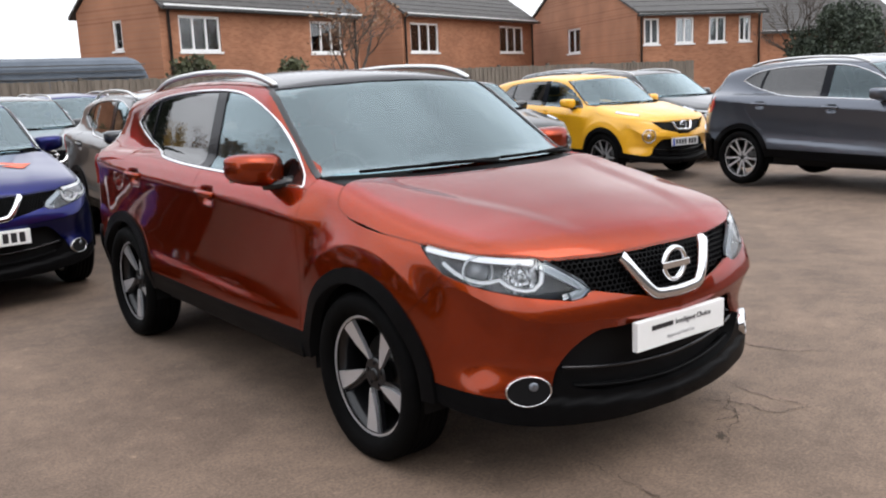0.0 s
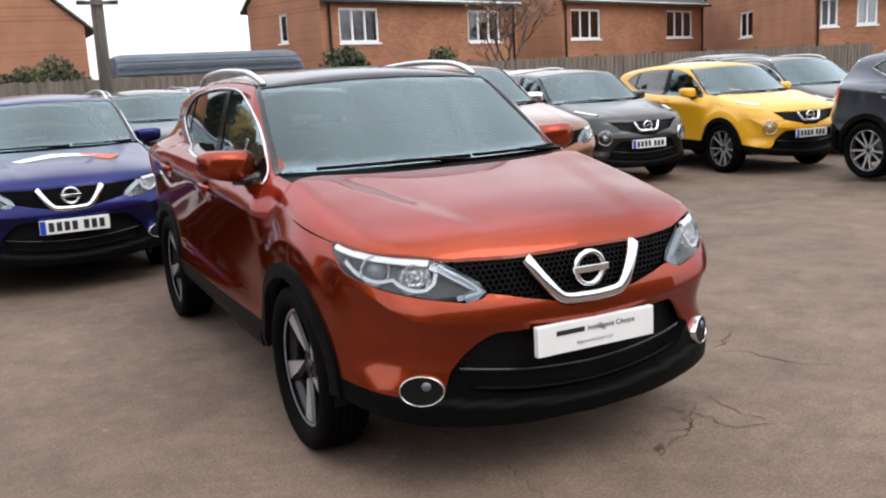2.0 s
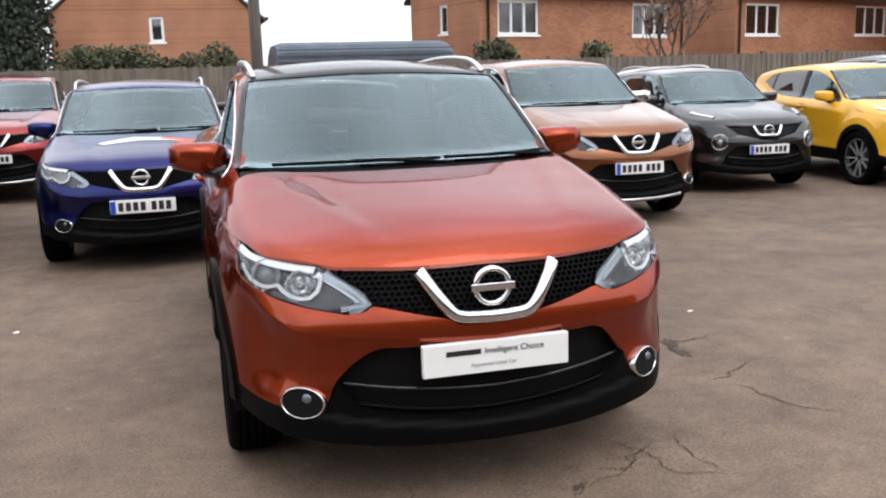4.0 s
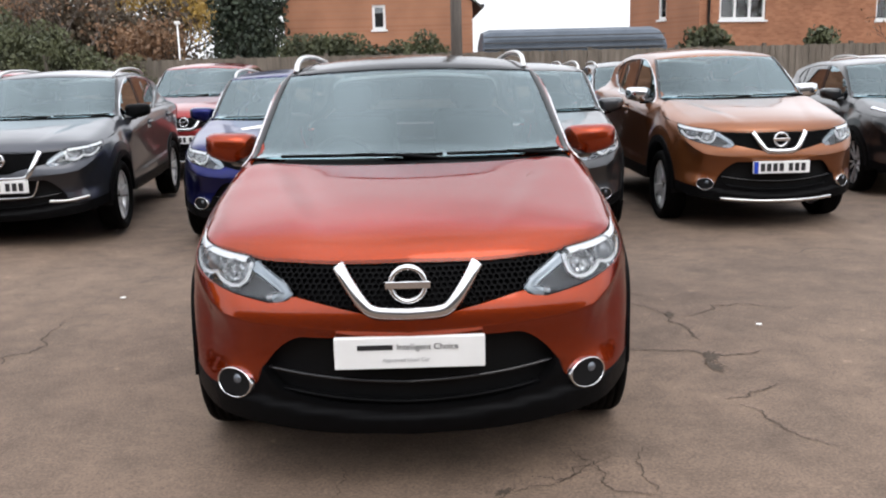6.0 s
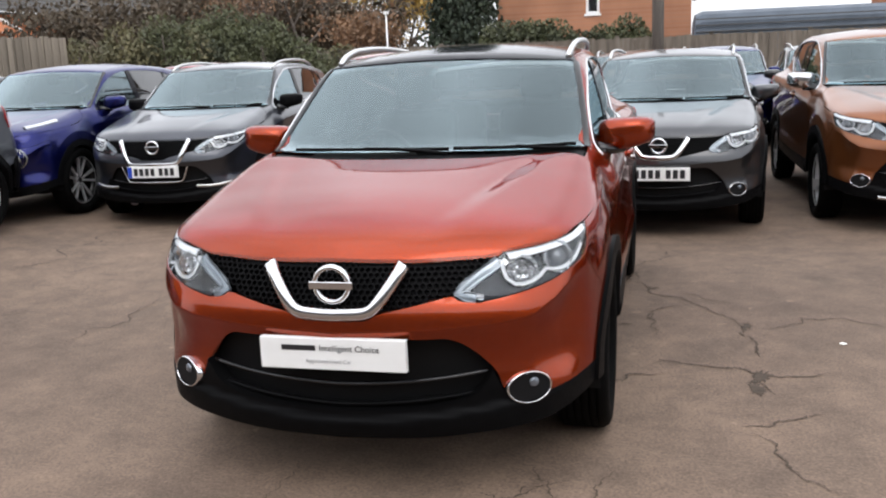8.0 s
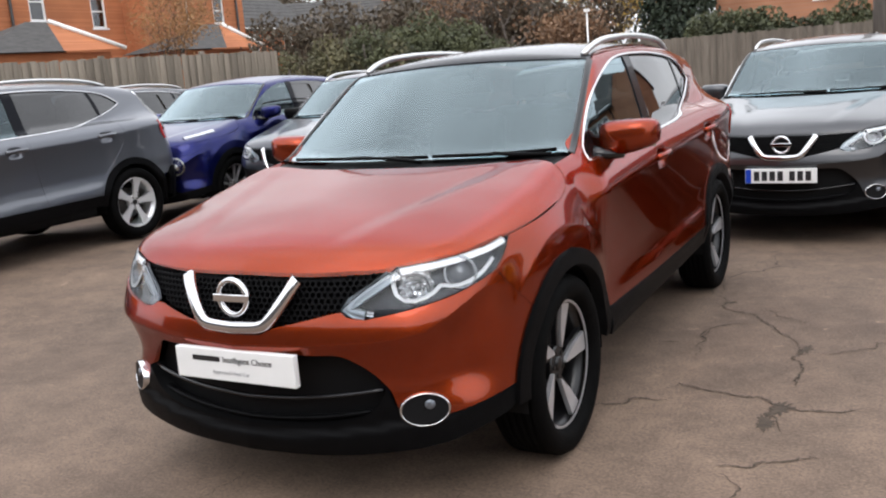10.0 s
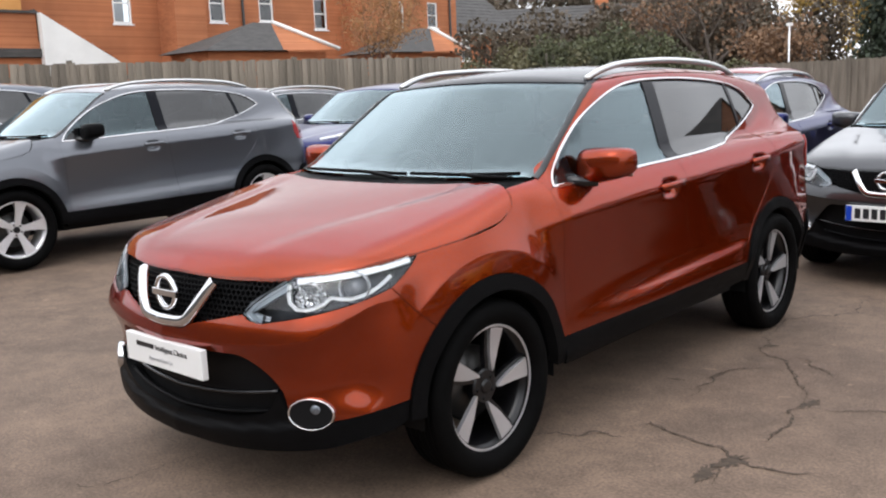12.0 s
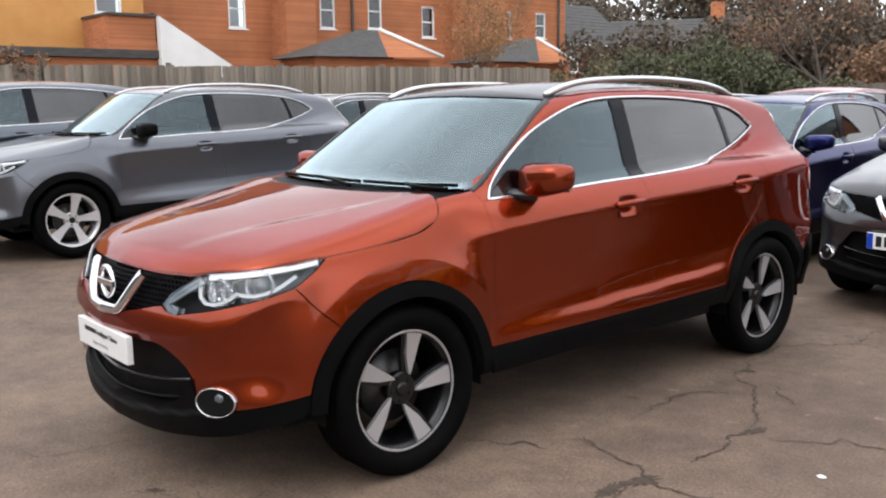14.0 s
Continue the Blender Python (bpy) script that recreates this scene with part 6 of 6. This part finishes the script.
box("extension_upper", (9.75, 11.63, -3.85, -1.25, 3.74, 5.0), BRICK_C, terrace, "brick upper part of the extension", m=side)
box("coping", (9.7, 11.66, -3.95, -1.25, 5.002, 5.10), SLATE, terrace, "dark coping", m=side)
prism("lean_to_wall", [(11.65, 0), (14.7, 0), (14.7, 3.19), (11.65, 5.02)], -4.2, -3.9, WHITEWALL, terrace, "white stucco lean-to end", side)
prism("lean_to_roof", [(11.55, 5.02), (14.7, 3.2), (14.7, 3.33), (11.55, 5.16)], -3.9, -1.0, SLATE, terrace, "slate lean-to roof", side)
for label, a, b, apex in (("brick garage with a hipped slate roof", 17.6, 24.8, 21.5), ("brick garage with a slate roof and white verge", 27.9, 34.2, 32.0)):
    g = new("garage")
    tagged(g, label, "garage")
    prism("wall", [(a + 0.4, 0), (b - 0.4, 0), (b - 0.4, 3.6), (a + 0.4, 3.6)], -5.2, -2.4, BRICK_C, g, "", side)
    bm = bmesh.new()
    v = [bm.verts.new(side @ Vector(p)) for p in ((a, -5.6, 3.6), (b, -5.6, 3.7), (apex + 0.6, -4.2, 4.93), (apex - 0.4, -4.2, 4.93), (a, -2.0, 3.6), (b, -2.0, 3.7))]
    for q in ((0, 3, 4), (3, 2, 5, 4)):
        bm.faces.new([v[k] for k in q])
    part("roof", bm, SLATE, g, "grey slate roof", False)
    bm = bmesh.new()
    mid = a + 0.56 * (b - a)
    v = [bm.verts.new(side @ Vector(p)) for p in ((a, -5.6, 3.6), (mid, -5.6, 3.65), (apex + 0.6, -4.2, 4.93), (apex - 0.4, -4.2, 4.93))]
    bm.faces.new(v)
    part("roof_slope", bm, SLATE, g, "grey slate slope", False)
    bm = bmesh.new()
    bm.faces.new([bm.verts.new(side @ Vector(p)) for p in ((mid, -5.6, 3.65), (b, -5.6, 3.7), (apex + 0.6, -4.2, 4.93))])
    part("gable", bm, BRICK_C, g, "red brick gable", False)
    bm = bmesh.new()
    add_tube(bm, [side @ Vector((b + 0.05, -5.65, 3.72)), side @ Vector((apex + 0.65, -4.22, 4.98))], 0.10, 6)
    part("verge", bm, WHITEWALL, g, "white verge board")

# ---- grey store with a rounded roof behind the fence ----
store = new("storage_building")
tagged(store, "long blue-grey metal store with a rounded roof", "building")
bm = bmesh.new()
prof = [(23.0, 0), (23.0, 1.98), (23.06, 2.30), (23.25, 2.52), (23.6, 2.62), (25.0, 2.64), (25.6, 2.5), (25.8, 2.2), (25.8, 0)]
rows = []
for x in (1.85, 1.9, 2.1, 7.1, 7.35, 7.5):
    k = 0.12 if x in (1.85, 7.5) else 0.03 if x in (1.9, 7.35) else 0
    rows.append([bm.verts.new((x, y, z * (1 - k))) for y, z in prof])
for a, b in zip(rows, rows[1:]):
    for i in range(len(prof) - 1):
        bm.faces.new((a[i], a[i + 1], b[i + 1], b[i]))
bm.faces.new(rows[0])
bm.faces.new(rows[-1][::-1])
part("body", bm, LEADGREY, store, "blue-grey metal sheet", False)
for z in (2.02, 2.2, 2.38):
    box("seam", (1.9, 7.4, 22.96, 22.99, z - 0.015, z + 0.015), SLATE, store, "dark seam")

# ---- pole with a crossbar ----
POLEWOOD = mottled(material("pole_wood", rough=0.9), [(0.3, (0.07, 0.062, 0.055)), (0.7, (0.15, 0.13, 0.115))], 3, stretch=(4, 4, 0.4))
pole = new("telegraph_pole")
pole.matrix_basis = pose(0.88, 17.8, 0)
tagged(pole, "dark wooden telegraph pole with a small crossbar", "pole")
bm = bmesh.new()
add_tube(bm, [(0, 0, 0), (0, 0, 3), (0, 0, 8.5)], [0.15, 0.14, 0.11], 14)
part("shaft", bm, POLEWOOD, pole)
box("crossbar", (-0.45, 0.45, -0.2, -0.14, 3.52, 3.60), POLEWOOD, pole)
for x in (-0.36, 0.36):
    box("floodlight", (x - 0.1, x + 0.1, -0.32, -0.2, 3.60, 3.74), UPVC, pole, "white floodlight")
post = new("lamp_post")
post.matrix_basis = pose(-6.7, 20.6, 0)
tagged(post, "thin white post behind the fence", "post")
bm = bmesh.new()
add_tube(bm, [(0, 0, 0), (0, 0, 2.9)], 0.022, 10)
part("shaft", bm, UPVC, post)
box("cap", (-0.07, 0.07, -0.05, 0.05, 2.86, 2.94), UPVC, post)

# ---- trees and hedges ----
BARK = mottled(material("bark", rough=0.95), [(0.3, (0.045, 0.035, 0.028)), (0.7, (0.11, 0.09, 0.075))], 6, stretch=(3, 3, 0.6))


def leaf_mat(name, a, b):
    """Leaf colour between two tones, by leaf and by clump."""
    m = material(name, a, 0.65)
    g = node(m, "ShaderNodeNewGeometry")
    n = node(m, "ShaderNodeTexNoise", Scale=1.3, Detail=3.0)
    wire(m, node(m, "ShaderNodeTexCoord").outputs["Object"], n.inputs["Vector"])
    clump = node(m, "ShaderNodeMapRange", From_Min=0.35, From_Max=0.65, To_Min=0.0, To_Max=0.62)
    wire(m, n.outputs[0], clump.inputs[0])
    one = node(m, "ShaderNodeMath")
    one.operation = "MULTIPLY_ADD"
    one.inputs[1].default_value = 0.38
    wire(m, g.outputs["Random Per Island"], one.inputs[0])
    wire(m, clump.outputs[0], one.inputs[2])
    x = node(m, "ShaderNodeMix")
    x.data_type = "RGBA"
    x.inputs[6].default_value = (*a, 1)
    x.inputs[7].default_value = (*b, 1)
    wire(m, one.outputs[0], x.inputs[0])
    wire(m, x.outputs[2], m.node_tree.nodes["Principled BSDF"].inputs["Base Color"])
    return m


GREEN = leaf_mat("evergreen_leaf", (0.020, 0.025, 0.011), (0.100, 0.108, 0.045))
DARKGREEN = leaf_mat("conifer_leaf", (0.010, 0.018, 0.011), (0.035, 0.05, 0.026))
YELLOW = leaf_mat("autumn_leaf", (0.20, 0.13, 0.035), (0.46, 0.30, 0.06))
BROWN = leaf_mat("brown_leaf", (0.10, 0.055, 0.03), (0.22, 0.12, 0.06))
DULLBROWN = leaf_mat("dull_brown_leaf", (0.045, 0.035, 0.022), (0.12, 0.088, 0.055))
ORANGELEAF = leaf_mat("orange_birch_leaf", (0.20, 0.095, 0.035), (0.36, 0.19, 0.07))
OLIVE = leaf_mat("olive_leaf", (0.06, 0.06, 0.03), (0.15, 0.13, 0.06))


def leaves(name, centres, count, size, mat, parent, rng, label="", squash=0.8):
    """Many small leaf clumps strewn in balls (x, y, z, radius)."""
    v, f = [], []
    vol = [c[3] ** 2 for c in centres]
    for _ in range(count):
        c = rng.choices(centres, vol)[0]
        d = Vector((rng.gauss(0, 1), rng.gauss(0, 1), rng.gauss(0, 1))).normalized() * (rng.random() ** 0.45) * c[3]
        p = Vector((c[0] + d.x, c[1] + d.y, c[2] + d.z * squash))
        s = size * rng.uniform(0.5, 1.3)
        e = Euler((rng.uniform(0, 6.3), rng.uniform(0, 6.3), rng.uniform(0, 6.3))).to_matrix()
        k = len(v)
        for q in ((-0.5, -0.35, 0), (0.5, -0.3, 0.1), (0.62, 0.3, 0), (0.0, 0.55, -0.1), (-0.55, 0.3, 0.05)):
            v.append(tuple(p + e @ (Vector(q) * s)))
        f.append((k, k + 1, k + 2, k + 3, k + 4))
    me = bpy.data.meshes.new(name)
    me.from_pydata(v, [], f)
    ob = mesh_part(name, me, mat, parent, label, False)
    ob["kind"] = "stuff"
    return ob


def limbs(bm, p, d, length, r, depth, rng, tips):
    """A limb that forks into thinner ones."""
    pts, q, way = [p], p.copy(), d.copy()
    for k in range(4):
        way = (way + Vector((rng.gauss(0, 0.16), rng.gauss(0, 0.16), rng.gauss(0.05, 0.10)))).normalized()
        q = q + way * length / 4
        pts.append(q.copy())
    add_tube(bm, pts, [r * (1 - 0.13 * k) for k in range(5)], 6 if depth else 4, caps=False)
    tips.append((q.x, q.y, q.z))
    if depth == 0:
        return
    for k in range(rng.choice((3, 3, 4))):
        at = pts[rng.choice((2, 3, 4))]
        w = (way + Vector((rng.gauss(0, 0.55), rng.gauss(0, 0.55), rng.gauss(0.15, 0.35)))).normalized()
        limbs(bm, at, w, length * rng.uniform(0.6, 0.8), r * 0.5, depth - 1, rng, tips)


def tree(label, x, y, height, mat, count, leaf, seed, depth=4, spread=0.5, category="tree", trunk=0.14, lean=0.0):
    rng = random.Random(seed)
    root = new("tree")
    root.matrix_basis = pose(x, y, 0)
    tagged(root, label, category)
    bm, tips = bmesh.new(), []
    limbs(bm, Vector((0, 0, 0)), Vector((lean, 0, 1)), height * 0.42, trunk, depth, rng, tips)
    part("trunk", bm, BARK, root, "dark bark trunk and limbs")
    if count:
        leaves("crown", [(a, b, c, spread) for a, b, c in tips if c > height * 0.25], count, leaf, mat, root, rng)
    return root


def hedge(label, pts, mat, count, leaf, seed, name="hedge"):
    """A bank of bushes: stems inside, leaf clumps over balls (x, y, z, radius)."""
    rng = random.Random(seed)
    root = new(name)
    tagged(root, label, "hedge")
    bm = bmesh.new()
    for x, y, z, r in pts:
        for _ in range(3):
            add_tube(bm, [(x + rng.uniform(-0.2, 0.2), y + rng.uniform(-0.2, 0.2), 0), (x + rng.uniform(-0.5, 0.5) * r, y + rng.uniform(-0.5, 0.5) * r, z)], [0.05, 0.02], 5)
    tagged(part("stem", bm, BARK, root, "woody stems"), kind="stuff")
    leaves("foliage", pts, count, leaf, mat, root, rng, squash=1.0)
    return root


rng = random.Random(11)
banks = {"green": [], "olive": [], "brown": []}
for k in range(30):
    t = k / 29
    x, y = -12.9 + 5.0 * t, 12.4 + 8.4 * t
    tall_here = float(np.interp(t, [0.0, 0.17, 0.3, 0.45, 0.65, 0.8, 0.9, 1.0], [0.5, 1.2, 2.1, 2.45, 2.4, 1.9, 1.1, 0.6])) + 0.2 * math.sin(23.0 * t)
    kind = "brown" if t < 0.22 else rng.choice(("green", "green", "olive"))
    for _ in range(2 if t < 0.17 else 5):
        banks[kind].append((x + rng.uniform(-1.0, 0.9), y + rng.uniform(-0.7, 1.0), rng.uniform(0.4, 1.0) * tall_here, rng.uniform(0.4, 0.8)))
hedge("dense evergreen bushes at the edge of the lot", banks["green"], GREEN, 60000, 0.062, 3)
hedge("olive green shrubs among the bushes", banks["olive"], OLIVE, 26000, 0.062, 23)
hedge("brown thinning shrubs at the fence end", banks["brown"], DULLBROWN, 5000, 0.05, 24)
over = [(-3.6 + 0.33 * k + rng.uniform(-0.1, 0.1), 20.9 + rng.uniform(-0.2, 0.3), 1.72 + rng.uniform(-0.15, 0.3), 0.55) for k in range(13)]
hedge("clipped dark hedge showing over the fence", over, GREEN, 12000, 0.07, 4)
climb = [(-17.75 + 0.3 * (y + 4.4) + rng.uniform(-0.1, 0.15), y, 2.34 + rng.uniform(-0.12, 0.16), rng.uniform(0.16, 0.34)) for y in np.arange(-3.6, 2.6, 0.16)]
hedge("brown climber growing over the fence", climb, BROWN, 5200, 0.05, 41)
tree("tree with bright yellow autumn leaves", -17.0, 52.0, 9.5, YELLOW, 5200, 0.15, 7, 5, 0.9, trunk=0.22)
tree("tree with yellow autumn leaves", -15.0, 50.0, 7.0, YELLOW, 2600, 0.15, 8, 5, 0.9, trunk=0.18)
tree("bare brown tree with few leaves", -12.2, 27.0, 6.5, BROWN, 1500, 0.09, 9, 5, 0.6)
tree("bare brown tree with few leaves", -15.5, 30.0, 5.2, BROWN, 800, 0.09, 10, 5, 0.6)
tree("bare brown tree with few leaves", -8.2, 25.5, 3.7, BROWN, 3000, 0.09, 13, 5, 0.6)
tree("young birch with thin orange leaves", -24.6, 22.0, 6.4, ORANGELEAF, 3600, 0.06, 14, 5, 0.45, trunk=0.06)
tree("young birch with thin orange leaves", -23.4, 20.9, 5.2, ORANGELEAF, 2200, 0.06, 31, 5, 0.40, trunk=0.05)
tree("bare tree with reddish twigs beside a house", 17.0, 26.2, 5.0, BROWN, 420, 0.10, 15, 5, 0.5)
tree("bare leafless tree far behind the lot", 38.5, 20.0, 5.8, BROWN, 0, 0.15, 17, 5, 0.6)
conifer = [(-6.6 + rng.uniform(-0.5, 0.5) * (1 - z / 14), 30.0 + rng.uniform(-0.5, 0.5), z, 1.5) for z in np.arange(0.8, 10.5, 0.5)]
hedge("tall dark conifer beside a house", conifer, DARKGREEN, 30000, 0.12, 18, "conifer")
dark = [(37 + rng.uniform(-1.8, 1.8), 17.3 + rng.uniform(-1.8, 1.8), rng.uniform(0.8, 3.4), rng.uniform(0.6, 1.1)) for _ in range(26)]
hedge("dark evergreen trees beyond the cars", dark, DARKGREEN, 24000, 0.10, 19)
far = [(-19.5 + rng.uniform(-8.5, 8.5), 36 + rng.uniform(-4, 4), rng.uniform(0.8, 4.3), rng.uniform(1.0, 1.8)) for _ in range(90)]
hedge("brown and olive wood behind the bushes", far, DULLBROWN, 60000, 0.15, 20, "far_wood")
hill = [(-44 + rng.uniform(-20, 16), 62 + rng.uniform(-5, 5), rng.uniform(1.0, 10.5), rng.uniform(1.6, 2.8)) for _ in range(110)]
hedge("dark wooded rise behind the far roofs", hill, DULLBROWN, 40000, 0.30, 32, "far_wood")
for label, x, y in (("small dark shrub over the fence", 8.2, 21.2), ("small dark shrub over the fence", 11.4, 21.4)):
    hedge(label, [(x + rng.uniform(-0.5, 0.5), y, 1.2 + rng.uniform(0, 1.0), 0.4) for _ in range(8)], GREEN, 1500, 0.11, int(x), "shrub")
